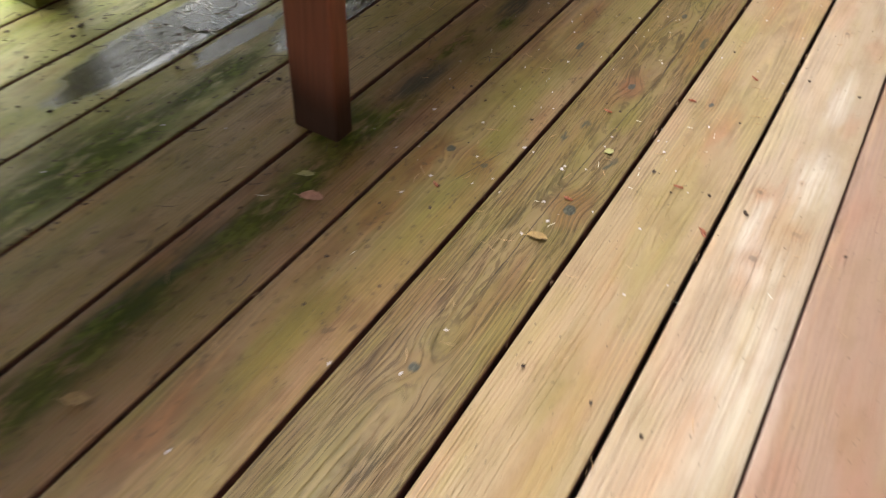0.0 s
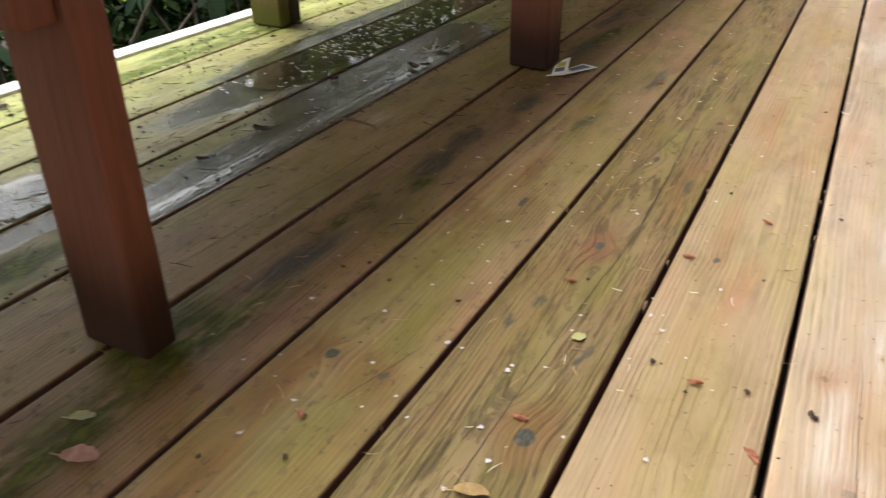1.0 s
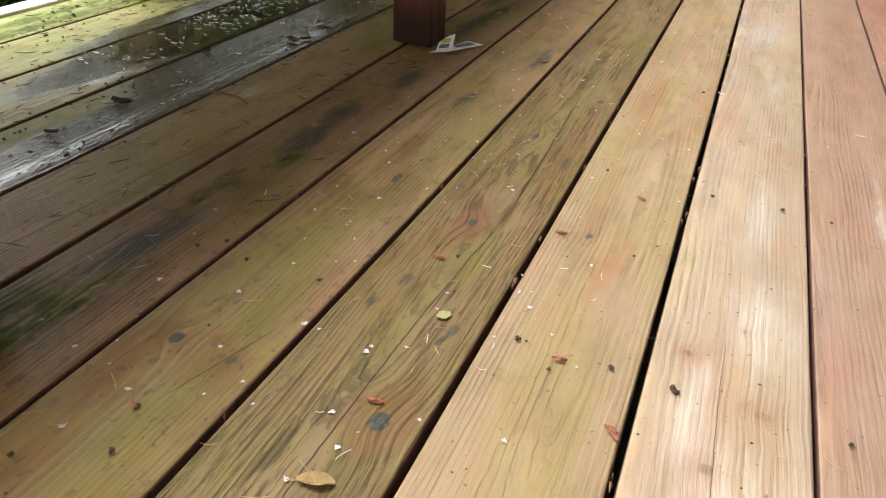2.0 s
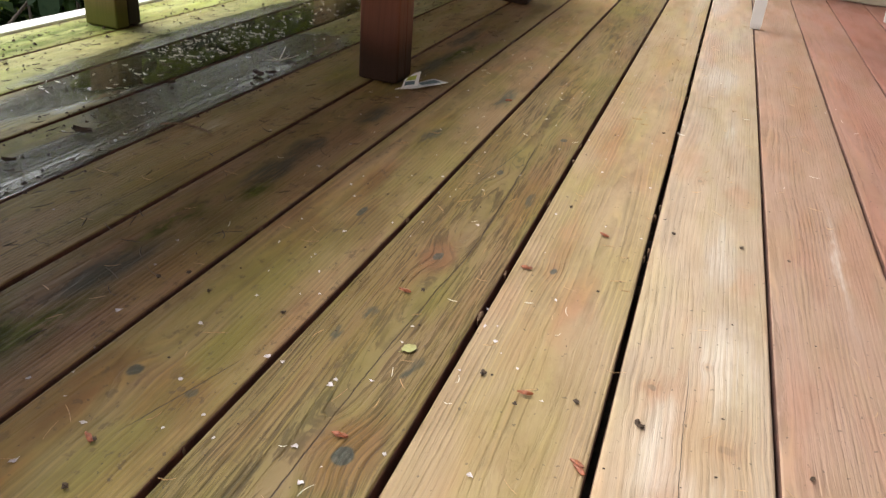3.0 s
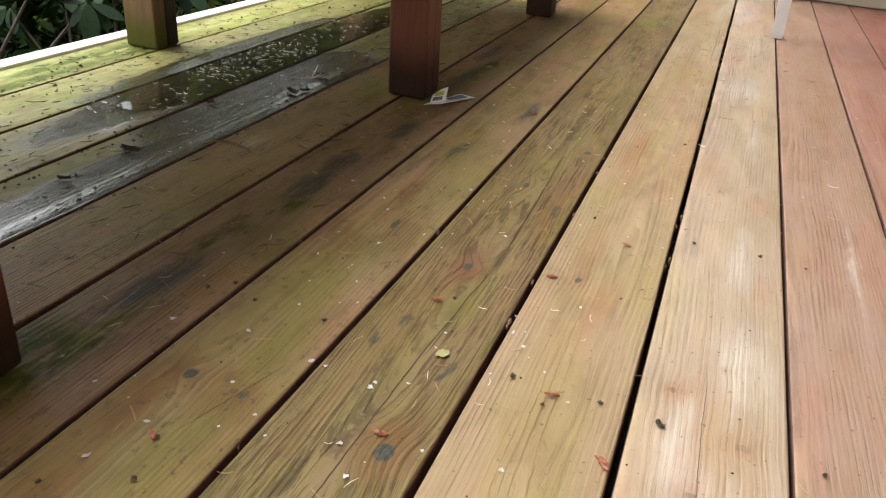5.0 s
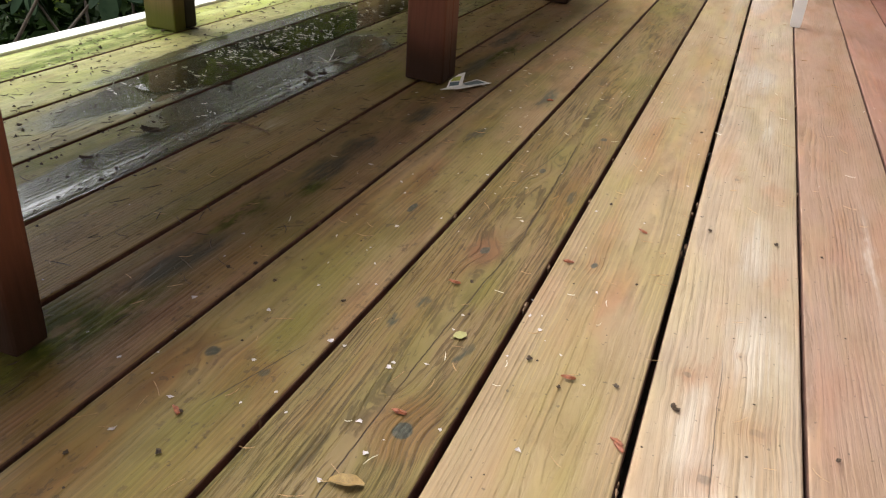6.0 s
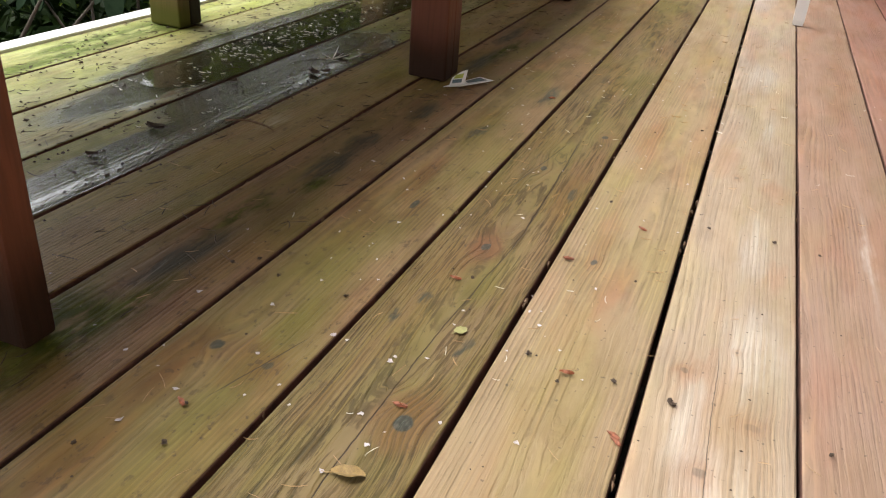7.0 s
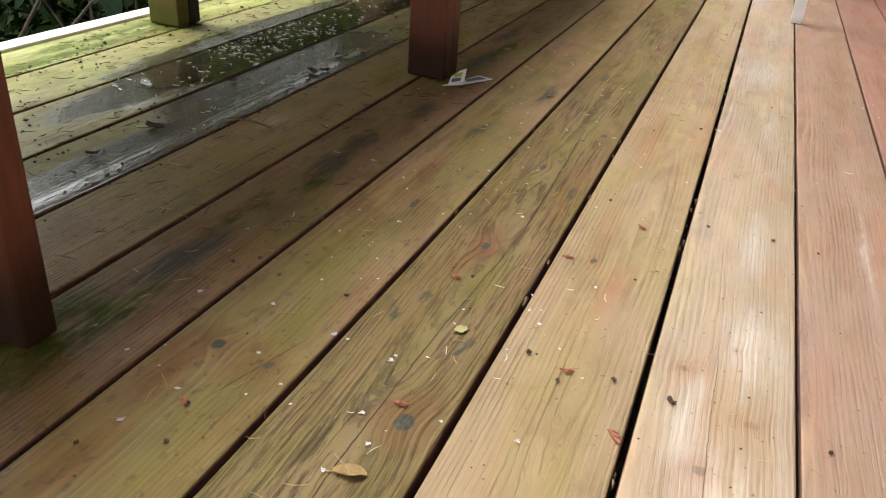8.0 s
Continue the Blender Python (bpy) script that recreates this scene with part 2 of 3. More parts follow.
    base = tint(mul(n.ramp(turn, 0.72, 0.9), mul(n.ramp(halo, 0.18, 0.40), 0.40)), base, (0.45, 0.34, 0.28))
    base = n.mix(n.ramp(core, 0.05, 0.55, 0.0, 0.88), base, n.mix(n.ramp(field(face, 260.0, 160.0, 43.0, 4.0), 0.45, 0.75), (0.022, 0.030, 0.026), (0.075, 0.080, 0.068)))

    # long drying cracks
    wig = mul(sub(n.noise(n.vec(mul(y, 9.0), 3.0, 0.0), 1.0, 4.0, 0.6), 0.5), 0.010)
    crack = 0.0
    for x0, y0, x1, y1, wide in CRACKS:
        line = n.node("ShaderNodeMapRange")
        for i, v in enumerate((y, y0, y1, x0, x1)):
            n.put(line.inputs[i], v)
        off = n.math("ABSOLUTE", sub(x, add(line.outputs[0], wig)))
        ends = mul(n.ramp(y, y0 - 0.012, y0 + 0.03), n.ramp(y, y1 + 0.012, y1 - 0.03))
        crack = n.math("MAXIMUM", crack, mul(n.ramp(off, wide, wide * 0.35), mul(ends, n.ramp(fine, 0.25, 0.42, 0.45, 1.0))))
    base = n.mix(mul(crack, 0.85), base, (0.028, 0.018, 0.012))

    # brown blots and specks of dirt
    blot = mul(n.ramp(field(face, 95.0, 55.0, 61.0, 4.0, 0.65), 0.585, 0.645), n.ramp(cloud, 0.38, 0.52, 0.35, 1.0))
    base = n.mix(mul(mul(blot, n.ramp(algae, 0.2, 0.6, 0.06, 0.6)), 0.9), base, (0.065, 0.042, 0.020))
    speck = n.ramp(n.noise(n.vec(x, mul(y, 0.7), 0.0), 150.0, 2.0), 0.68, 0.73)
    base = n.mix(mul(speck, 0.55), base, (0.035, 0.027, 0.018))

    # rain water soaked in, and a film of it on top
    damp = spots(n.vec(add(x, mul(sub(fine, 0.5), 0.03)), add(y, mul(sub(field(face, 20.0, 7.0, 47.0, 3.0), 0.5), 0.20)), 0.0), WET, 0.82, 1.05)
    wet = mul(n.ramp(x, -0.874, -0.88), damp)
    base = n.mix(wet, base, n.mix(1.0, n.mix(0.2, base, (0.20, 0.22, 0.20)), (0.36, 0.38, 0.38), "MULTIPLY"))
    dry = sub(1.0, wet)
    rough = add(mul(n.ramp(patch, 0.35, 0.65, 0.48, 0.64), dry), mul(wet, 0.16))
    height = add(add(mul(late, -0.9), mul(fibre, -1.0)), mul(crack, -2.0))
    relief = mul(add(add(0.75, mul(coarse, 0.35)), mul(wet, n.ramp(y, 0.15, 0.65, 3.0, 0.35))), 0.6)
    n.put(n.bsdf.inputs["Coat Normal"], n.bump(height, relief, 0.0014))
    n.put(n.bsdf.inputs["Coat Weight"], n.math("MAXIMUM", mul(wet, n.ramp(y, 0.2, 0.6, 1.0, 0.6)), mul(gloss, n.ramp(add(patch, mul(pale, 0.3)), 0.42, 0.60))))
    n.put(n.bsdf.inputs["Coat Roughness"], add(0.26, mul(wet, n.ramp(y, 0.2, 0.6, -0.06, -0.18))))
    n.put(n.bsdf.inputs["Specular IOR Level"], mul(add(sub(0.36, mul(moss, 0.3)), mul(wet, n.ramp(y, 0.2, 0.6, 0.6, 0.0))), sub(1.0, mul(algae, 0.4))))
    return n.done(base, rough)


def painted_wood(name, colour, dirt, foot=0.11, green=0.0):
    """Stained upright timber, dark and damp at the foot."""
    n = Nodes(name)
    geo = n.node("ShaderNodeNewGeometry")
    p = geo.outputs["Position"]
    sep = n.node("ShaderNodeSeparateXYZ")
    n.put(sep.inputs[0], p)
    grain = n.noise(n.scaled(p, 160.0, 160.0, 7.0), 1.0, 4.0)
    cloud = n.noise(n.scaled(p, 9.0, 9.0, 4.0), 1.0, 3.0)
    base = n.mix(n.ramp(grain, 0.4, 0.7, 0.0, 0.6), colour, tuple(c * 0.55 for c in colour))
    base = n.mix(n.ramp(cloud, 0.4, 0.7, 0.0, 0.5), base, tuple(c * f for c, f in zip(colour, (0.75, 0.85, 0.9))))
    if green:
        base = n.mix(n.math("MULTIPLY", n.ramp(cloud, 0.3, 0.6), green), base, (0.085, 0.075, 0.014))
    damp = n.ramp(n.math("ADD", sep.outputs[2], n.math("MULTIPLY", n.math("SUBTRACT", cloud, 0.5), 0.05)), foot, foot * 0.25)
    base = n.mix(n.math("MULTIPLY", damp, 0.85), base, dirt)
    n.bump(grain, 0.5, 0.0012)
    n.put(n.bsdf.inputs["Specular IOR Level"], n.ramp(damp, 0.0, 1.0, 0.4, 0.12))
    return n.done(base, n.ramp(cloud, 0.3, 0.7, 0.45, 0.65))


def plain(name, colour, rough=0.5, spread=0.15, scale=30.0, bump=0.0005):
    n = Nodes(name)
    p = n.node("ShaderNodeNewGeometry").outputs["Position"]
    v = n.noise(p, scale, 4.0)
    fine = n.noise(p, scale * 9, 2.0)
    shade = n.math("ADD", n.math("MULTIPLY", v, 0.7), n.math("MULTIPLY", fine, 0.3))
    base = n.mix(n.ramp(shade, 0.3, 0.7), tuple(c * (1 - spread) for c in colour), tuple(min(1.0, c * (1 + spread)) for c in colour))
    n.bump(shade, 0.3, bump)
    return n.done(base, rough)


def leaf_material(name, colour, rough=0.3):
    n = Nodes(name)
    info, geo = n.node("ShaderNodeObjectInfo"), n.node("ShaderNodeNewGeometry")
    r = n.math("FRACT", n.math("ADD", info.outputs["Random"], geo.outputs["Random Per Island"]))
    p = geo.outputs["Position"]
    base = n.mix(n.ramp(r, 0.0, 1.0), tuple(c * 0.6 for c in colour), tuple(c * f for c, f in zip(colour, (1.7, 1.35, 1.2))))
    v = n.noise(p, 60.0, 3.0)
    base = n.mix(n.ramp(v, 0.5, 0.75, 0.0, 0.5), base, tuple(c * 0.55 for c in colour))
    n.bsdf.inputs["Specular IOR Level"].default_value = 0.04
    n.bump(v, 0.3, 0.001)
    return n.done(base, rough)


def water():
    n = Nodes("puddle_water")
    clear, gloss = n.node("ShaderNodeBsdfTransparent"), n.node("ShaderNodeBsdfGlossy")
    clear.inputs[0].default_value = (0.96, 0.93, 0.84, 1)
    gloss.inputs["Roughness"].default_value = 0.03
    fres, both = n.node("ShaderNodeFresnel"), n.node("ShaderNodeMixShader")
    fres.inputs[0].default_value = 1.5
    b = n.node("ShaderNodeBump")
    b.inputs["Strength"].default_value, b.inputs["Distance"].default_value = 0.03, 0.002
    n.put(b.inputs["Height"], n.noise(n.node("ShaderNodeNewGeometry").outputs["Position"], 35.0, 2.0))
    n.put(gloss.inputs["Normal"], b.outputs[0])
    n.put(both.inputs[0], fres.outputs[0])
    n.put(both.inputs[1], clear.outputs[0])
    n.put(both.inputs[2], gloss.outputs[0])
    n.put(n.tree.nodes["Material Output"].inputs[0], both.outputs[0])
    return n.mat


PLANK = wood_plank()
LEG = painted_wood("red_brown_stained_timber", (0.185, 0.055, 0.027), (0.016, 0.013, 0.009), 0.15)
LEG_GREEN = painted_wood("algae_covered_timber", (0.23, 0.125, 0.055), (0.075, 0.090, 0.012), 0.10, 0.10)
# Darker leg timber: shade of the outer legs' back boards put into colour.
LEG_SHADED = painted_wood("shaded_side_timber", (0.045, 0.022, 0.013), (0.02, 0.018, 0.012))
SEAT = painted_wood("stained_seat_timber", (0.22, 0.085, 0.04), (0.1, 0.05, 0.03), 0.01)
# Red-brown plank sides, darkened to stand for shade down in the gaps.
GAP_SIDE = plain("gap_shade_plank_side", (0.10, 0.044, 0.028), 0.85, 0.4, 40.0)
JOIST = plain("damp_joist_timber", (0.09, 0.06, 0.04), 0.8, 0.3)
WHITE = plain("white_paint", (0.82, 0.82, 0.80), 0.4, 0.05)
PLASTIC = plain("white_plastic", (0.78, 0.77, 0.76), 0.35, 0.04)
SIDING = plain("cream_siding_paint", (0.46, 0.40, 0.29), 0.55, 0.06, 12.0)
SOIL = plain("dark_soil", (0.035, 0.026, 0.018), 0.95, 0.5, 18.0, 0.02)
LEAF = leaf_material("shrub_leaf", (0.018, 0.038, 0.022), 0.55)
HEDGE = leaf_material("hedge_leaf", (0.011, 0.026, 0.006), 0.5)
# Hedge leaf coloured as if lit, for the green mirrored in the puddle.
HEDGE_LIT = leaf_material("lit_hedge_leaf", (0.16, 0.25, 0.04), 0.4)
BARK = plain("shrub_bark", (0.045, 0.032, 0.02), 0.85, 0.35, 60.0)
WATER = water()
PETAL = plain("fallen_petal", (0.50, 0.45, 0.47), 0.45, 0.30, 250.0)
CRUMB = plain("dark_cone_scale", (0.045, 0.026, 0.014), 0.8, 0.4, 300.0)
BUD = plain("russet_bud_scale", (0.26, 0.075, 0.03), 0.5, 0.35, 300.0)
NEEDLE = plain("dry_needle", (0.35, 0.21, 0.095), 0.6, 0.4, 200.0)
NEEDLE_PALE = plain("bleached_needle", (0.70, 0.67, 0.58), 0.3, 0.2, 200.0)
NEEDLE_DARK = plain("rotten_needle", (0.05, 0.032, 0.02), 0.7, 0.4, 200.0)
DRY_LEAF = plain("dry_tan_leaf", (0.33, 0.22, 0.085), 0.6, 0.3, 150.0)
PALE_LEAF = plain("pale_yellow_leaf", (0.30, 0.29, 0.11), 0.5, 0.2, 150.0)
PINK_LEAF = plain("faded_pink_leaf", (0.42, 0.22, 0.15), 0.6, 0.2, 150.0)
TWIG = plain("grey_brown_twig", (0.17, 0.10, 0.055), 0.8, 0.35, 200.0)
CARD = plain("white_card", (0.88, 0.89, 0.90), 0.35, 0.03)
PRINT_BLUE = plain("blue_grey_print", (0.10, 0.16, 0.20), 0.4, 0.3, 120.0)
PRINT_GREEN = plain("yellow_green_print", (0.42, 0.48, 0.10), 0.4, 0.2, 120.0)


# ---- builders ----
def mesh_of(name, bm, material, smooth=False):
    me = bpy.data.meshes.new(name)
    bm.normal_update()
    if smooth is not None:
        for f in bm.faces:
            f.smooth = smooth
    bm.to_mesh(me)
    bm.free()
    me.materials.append(material)
    return me


def part(name, bm, material, parent=None, label="", smooth=False):
    me = bm if isinstance(bm, bpy.types.Mesh) else mesh_of(name, bm, material, smooth)
    ob = new(name, me)
    if parent:
        ob.parent = parent
    return tagged(ob, label)


def block(x0, x1, y0, y1, z0, z1, bevel=0.003, segments=2):
    bm = bmesh.new()
    bmesh.ops.create_cube(bm, size=1)
    bmesh.ops.transform(bm, matrix=Matrix.Translation(((x0 + x1) / 2, (y0 + y1) / 2, (z0 + z1) / 2)) @ Matrix.Diagonal((x1 - x0, y1 - y0, z1 - z0, 1)), verts=bm.verts)
    if bevel:
        bmesh.ops.bevel(bm, geom=bm.edges[:], offset=bevel, segments=segments, affect="EDGES", profile=0.6)
    return bm


def tube(bm, points, radii, sides=5):
    rings = []
    for i, (p, r) in enumerate(zip(points, radii)):
        a = Vector(points[min(i + 1, len(points) - 1)]) - Vector(points[max(i - 1, 0)])
        q = a.to_track_quat("Z", "Y")
        rings.append([bm.verts.new(Vector(p) + q @ Vector((r * math.cos(t), r * math.sin(t), 0))) for t in [2 * math.pi * k / sides for k in range(sides)]])
    for a, b in zip(rings, rings[1:]):
        for k in range(sides):
            bm.faces.new((a[k], a[(k + 1) % sides], b[(k + 1) % sides], b[k]))
    bm.faces.new(rings[0][::-1])
    bm.faces.new(rings[-1])
    return bm


def sheet_leaf(length, width, curl=0.2, fold=0.25, segments=7, thick=0.0006, tip=1.0):
    """A leaf from its stalk along +y, folded along the midrib, drooping."""
    bm = bmesh.new()
    rows = []
    for i in range(segments + 1):
        t = i / segments
        w = width * 0.5 * (math.sin(math.pi * min(1.0, t * 0.93 + 0.05)) ** 0.8) * (1 - 0.25 * (1 - t) * tip) + 0.0008
        y, z = length * t, -curl * length * t * t
        rows.append([bm.verts.new((-w, y, z + fold * w)), bm.verts.new((0, y, z)), bm.verts.new((w, y, z + fold * w))])
    for a, b in zip(rows, rows[1:]):
        for k in (0, 1):
            bm.faces.new((a[k], a[k + 1], b[k + 1], b[k]))
    low = bmesh.ops.extrude_face_region(bm, geom=bm.faces[:])
    bmesh.ops.translate(bm, vec=(0, 0, thick), verts=[v for v in low["geom"] if isinstance(v, bmesh.types.BMVert)])
    bmesh.ops.recalc_face_normals(bm, faces=bm.faces[:])
    bm.normal_update()
    for e in bm.edges:
        e.smooth = not (len(e.link_faces) == 2 and e.calc_face_angle() > 0.9)
    return bm


def lump(size, seed, rough=0.35, sub=2):
    rnd = random.Random(seed)
    bm = bmesh.new()
    bmesh.ops.create_icosphere(bm, subdivisions=sub, radius=1)
    o = Vector((rnd.random() * 50, rnd.random() * 50, 0))
    for v in bm.verts:
        v.co *= 1 + rough * noise.noise(v.co * 1.7 + o)
        v.co = Vector((v.co.x * size[0], v.co.y * size[1], v.co.z * size[2]))
    low = min(v.co.z for v in bm.verts)
    bmesh.ops.translate(bm, vec=(0, 0, -low), verts=bm.verts)
    return bm


# ---- ground and deck ----
bm = bmesh.new()
bmesh.ops.create_grid(bm, x_segments=60, y_segments=60, size=300)
for v in bm.verts:
    v.co.z = -0.75 + 0.05 * noise.noise(v.co * 0.6)
tagged(part("ground", bm, SOIL), "dark damp garden soil under the deck", "ground", kind="structure")

deck = tagged(new("deck"), "weathered wooden deck of long parallel planks, algae-stained towards its outer edge", "deck", kind="structure")
DECK_START, DECK_END = -2.6, 3.05
# gap centres from the outer edge to the house side, and gap widths
GAPS = [(-1.434, 0.0), (-1.314, 0.004), (-1.168, 0.005), (-1.020, 0.005), (-0.876, 0.005), (-0.730, 0.0065), (-0.584, 0.005),
        (-0.4405, 0.006), (-0.291, 0.0062), (-0.1445, 0.0062), (0.0, 0.0034)]
GAPS += [(0.147 * k, 0.0030) for k in range(1, 15)]
# stain of each plank and how much algae it carries
GLOSS = [0.15, 0.15, 0.15, 0.08, 0.15, 0.15, 0.2, 0.2, 0.5, 1.0, 0.5, 0.25]
COARSE = [0.2, 0.2, 0.3, 0.5, 0.25, 0.2, 0.3, 1.0, 0.2, 0.25, 0.2, 0.2]
STAINS = [(0.35, 0.37, 0.14, 0.9), (0.31, 0.30, 0.125, 0.9), (0.30, 0.285, 0.13, 0.85), (0.29, 0.26, 0.12, 0.9), (0.285, 0.203, 0.088, 0.65),
          (0.232, 0.146, 0.076, 0.65), (0.240, 0.157, 0.078, 0.6), (0.185, 0.124, 0.058, 0.42), (0.308, 0.218, 0.126, 0.28), (0.38, 0.287, 0.202, 0.08),
          (0.33, 0.214, 0.156, 0.03), (0.32, 0.178, 0.138, 0.0), (0.31, 0.145, 0.115, 0.0)]


def plank_mesh(x0, x1, seed, far=DECK_END):
    """A plank along y with rounded, slightly wavering edges."""
    bm = bmesh.new()
    r, depth = 0.0028, 0.036
    shape = [(x0, -depth), (x0, -r), (x0 + 0.3 * r, -0.3 * r), (x0 + r, 0), (x0 + 1.7 * r, 0)]
    shape += [(x0 + (x1 - x0) * k / 4, -0.0003 * math.sin(math.pi * k / 4)) for k in (1, 2, 3)]
    shape += [(x1 - 1.7 * r, 0), (x1 - r, 0), (x1 - 0.3 * r, -0.3 * r), (x1, -r), (x1, -depth)]
    steps = 57
    rows = []
    for i in range(steps):
        y = DECK_START + (far - DECK_START) * i / (steps - 1)
        row = []
        for x, z in shape:
            side = -1 if x < (x0 + x1) / 2 else 1
            dx = 0.0009 * noise.noise((seed * 9.1 + side, y * 3.0, 0))
            dz = 0.0010 * noise.noise((seed * 5.3, y * 1.2, x * 3))
            row.append(bm.verts.new((x + dx, y, z + dz)))
        rows.append(row)
    for a, b in zip(rows, rows[1:]):
        for k in range(len(shape)):
            j = (k + 1) % len(shape)
            face = bm.faces.new((a[k], a[j], b[j], b[k]))
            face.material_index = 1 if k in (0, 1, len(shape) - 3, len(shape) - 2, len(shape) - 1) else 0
            face.smooth = k in (1, 2, len(shape) - 4, len(shape) - 3)
    bm.faces.new(rows[0])
    bm.faces.new(rows[-1][::-1])
    bmesh.ops.recalc_face_normals(bm, faces=bm.faces[:])
    return bm


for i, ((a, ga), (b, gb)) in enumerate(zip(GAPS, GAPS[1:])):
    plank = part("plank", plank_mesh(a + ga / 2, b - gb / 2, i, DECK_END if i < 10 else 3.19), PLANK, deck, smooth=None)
    plank.data.materials.append(GAP_SIDE)
    plank.color = STAINS[min(i, len(STAINS) - 1)]
    plank["gloss"] = GLOSS[min(i, len(GLOSS) - 1)]
    plank["centre"] = (a + b) / 2
    plank["coarse"] = COARSE[min(i, len(COARSE) - 1)]
for k in range(11):
    y = -2.4 + 0.53 * k
    part("joist", block(-1.43, 2.05, y, y + 0.04, -0.19, -0.038, 0.0), JOIST, deck)

# white boards that finish the outer edge and the far end
trim = tagged(part("trim", block(-1.478, -1.436, DECK_START, 3.10, -0.16, 0.006, 0.003), WHITE), "white painted edge board along the deck", "trim", kind="structure")
trim2 = tagged(part("trim", block(-1.43, 0.02, 3.054, 3.096, -0.16, 0.008, 0.003), WHITE), "white painted edge board across the deck's end", "trim", kind="structure")

# ---- unseen ceiling and side wall, plain, added to keep sky light off the deck ----
tagged(part("ceiling", block(-0.95, 2.3, -3.0, 3.4, 2.35, 2.45, 0.0), SIDING), "unseen plain cream ceiling added to block the sky over the deck", "ceiling", kind="structure")
tagged(part("wall_side_unseen", block(2.075, 2.2, -3.0, 3.15, -0.7, 2.35, 0.0), SIDING), "unseen plain cream wall added to block light from the deck's inner side", "wall", kind="structure")

# ---- house corner ----
# Unseen upper wall is kept low and capped so sky reflects off the planks.
wall = tagged(new("wall_house"), "low cream-painted wall of lap siding at the deck end", "wall", kind="structure")
part("sheathing", block(0.0, 2.2, 3.20, 3.32, -0.3, 0.93, 0.0), SIDING, wall)
for k in range(5):
    z = 0.005 + 0.18 * k
    bm = bmesh.new()
    pts = [(3.200, z), (3.165, z), (3.186, z + 0.195), (3.200, z + 0.195)]
    ends = [[bm.verts.new((x, y, h)) for y, h in pts] for x in (0.06, 2.2)]
    for j in range(4):
        bm.faces.new((ends[0][j], ends[0][(j + 1) % 4], ends[1][(j + 1) % 4], ends[1][j]))
    bm.faces.new(ends[0][::-1])
    bm.faces.new(ends[1])
    bmesh.ops.recalc_face_normals(bm, faces=bm.faces[:])
    part("siding_board", bm, SIDING, wall)
part("corner_board", block(0.003, 0.06, 3.14, 3.26, 0.003, 0.93, 0.003), WHITE, wall, "white corner board")
part("wall_cap", block(-0.02, 2.2, 3.12, 3.36, 0.932, 0.97, 0.005), WHITE, wall, "white cap board")
post = tagged(new("rail_post"), "white painted post at the corner of the deck", "post")
part("shaft", block(-0.075, -0.005, 3.10, 3.16, -0.1, 1.05, 0.004), WHITE, post)
part("side_rail", block(-0.125, -0.095, 3.10, 3.14, -0.1, 1.0, 0.004), WHITE, post)

# ---- bench ----
bench = tagged(new("wooden_bench"), "red-brown stained timber bench with doubled legs on the deck", "bench")
LEG_W, LEG_T, SEAT_Z = 0.081, 0.040, 0.402
def leaning(bm, lean):
    """The bench stands a little out of true: it leans outwards."""
    for v in bm.verts:
        v.co.x -= lean * v.co.z
    return bm


ROWS_Y = (-1.324, -0.262, 0.800, 1.885)
for y in ROWS_Y:
    lean = 0.055 if -0.5 < y < 0 else 0.034
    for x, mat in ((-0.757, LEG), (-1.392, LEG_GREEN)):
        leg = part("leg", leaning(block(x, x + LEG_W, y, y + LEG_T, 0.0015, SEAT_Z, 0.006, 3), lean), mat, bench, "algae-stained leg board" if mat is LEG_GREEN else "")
        if mat is LEG and -0.5 < y < 0:
            continue
        part("leg_board", leaning(block(x + 0.001, x + LEG_W - 0.002, y + LEG_T + 0.002, y + 2 * LEG_T + 0.002, 0.0015, SEAT_Z, 0.006, 3), lean), LEG_SHADED if mat is LEG_GREEN else mat, leg, "leg board coloured dark for its shaded side" if mat is LEG_GREEN else "")
    part("cross_beam", leaning(block(-1.40, -0.682, y - 0.040, y - 0.002, 0.312, SEAT_Z - 0.002, 0.005), lean), LEG, bench)
for k in range(5):
    x = -1.421 + 0.145 * k
    part("seat_board", block(x, x + 0.138, -1.56, 2.15, SEAT_Z, SEAT_Z + 0.038, 0.005), SEAT, bench)

# ---- white garden table ----
table = tagged(new("garden_table"), "white plastic garden table with tapered legs", "table")
C, U, V = Vector((0.527, 2.188, 0)), Vector((0.622, 0.783, 0)), Vector((0.783, -0.622, 0))


def table_leg(cx, cy):
    bm = bmesh.new()
    rows = []
    for t in (0, 0.02, 0.5, 1):
        w, h = 0.0165 + 0.012 * t, 0.69 * t
        c = Vector((cx - 0.02 * t, cy, 0.002 + h))
        e = 0.002 if t == 0 else 0
        rows.append([bm.verts.new(c + Vector((sx * (w - e), sy * (w * 0.7 - e), 0))) for sx, sy in ((-1, -1), (1, -1), (1, 1), (-1, 1))])
    for a, b in zip(rows, rows[1:]):
        for k in range(4):
            bm.faces.new((a[k], a[(k + 1) % 4], b[(k + 1) % 4], b[k]))
    bm.faces.new(rows[0][::-1])
    bm.faces.new(rows[-1])
    return bm


for su in (-1, 1):
    for sv in (-1, 1):
        p = C + U * (0.378 * su) + V * (0.37 * sv)
        part("leg", table_leg(p.x, p.y), PLASTIC, table)
top = part("tabletop", block(-0.50, 0.50, -0.50, 0.50, 0.69, 0.72, 0.008), PLASTIC, table)
top.matrix_basis = pose(C.x, C.y, 0, 0, 0, math.degrees(math.atan2(U.y, U.x)))

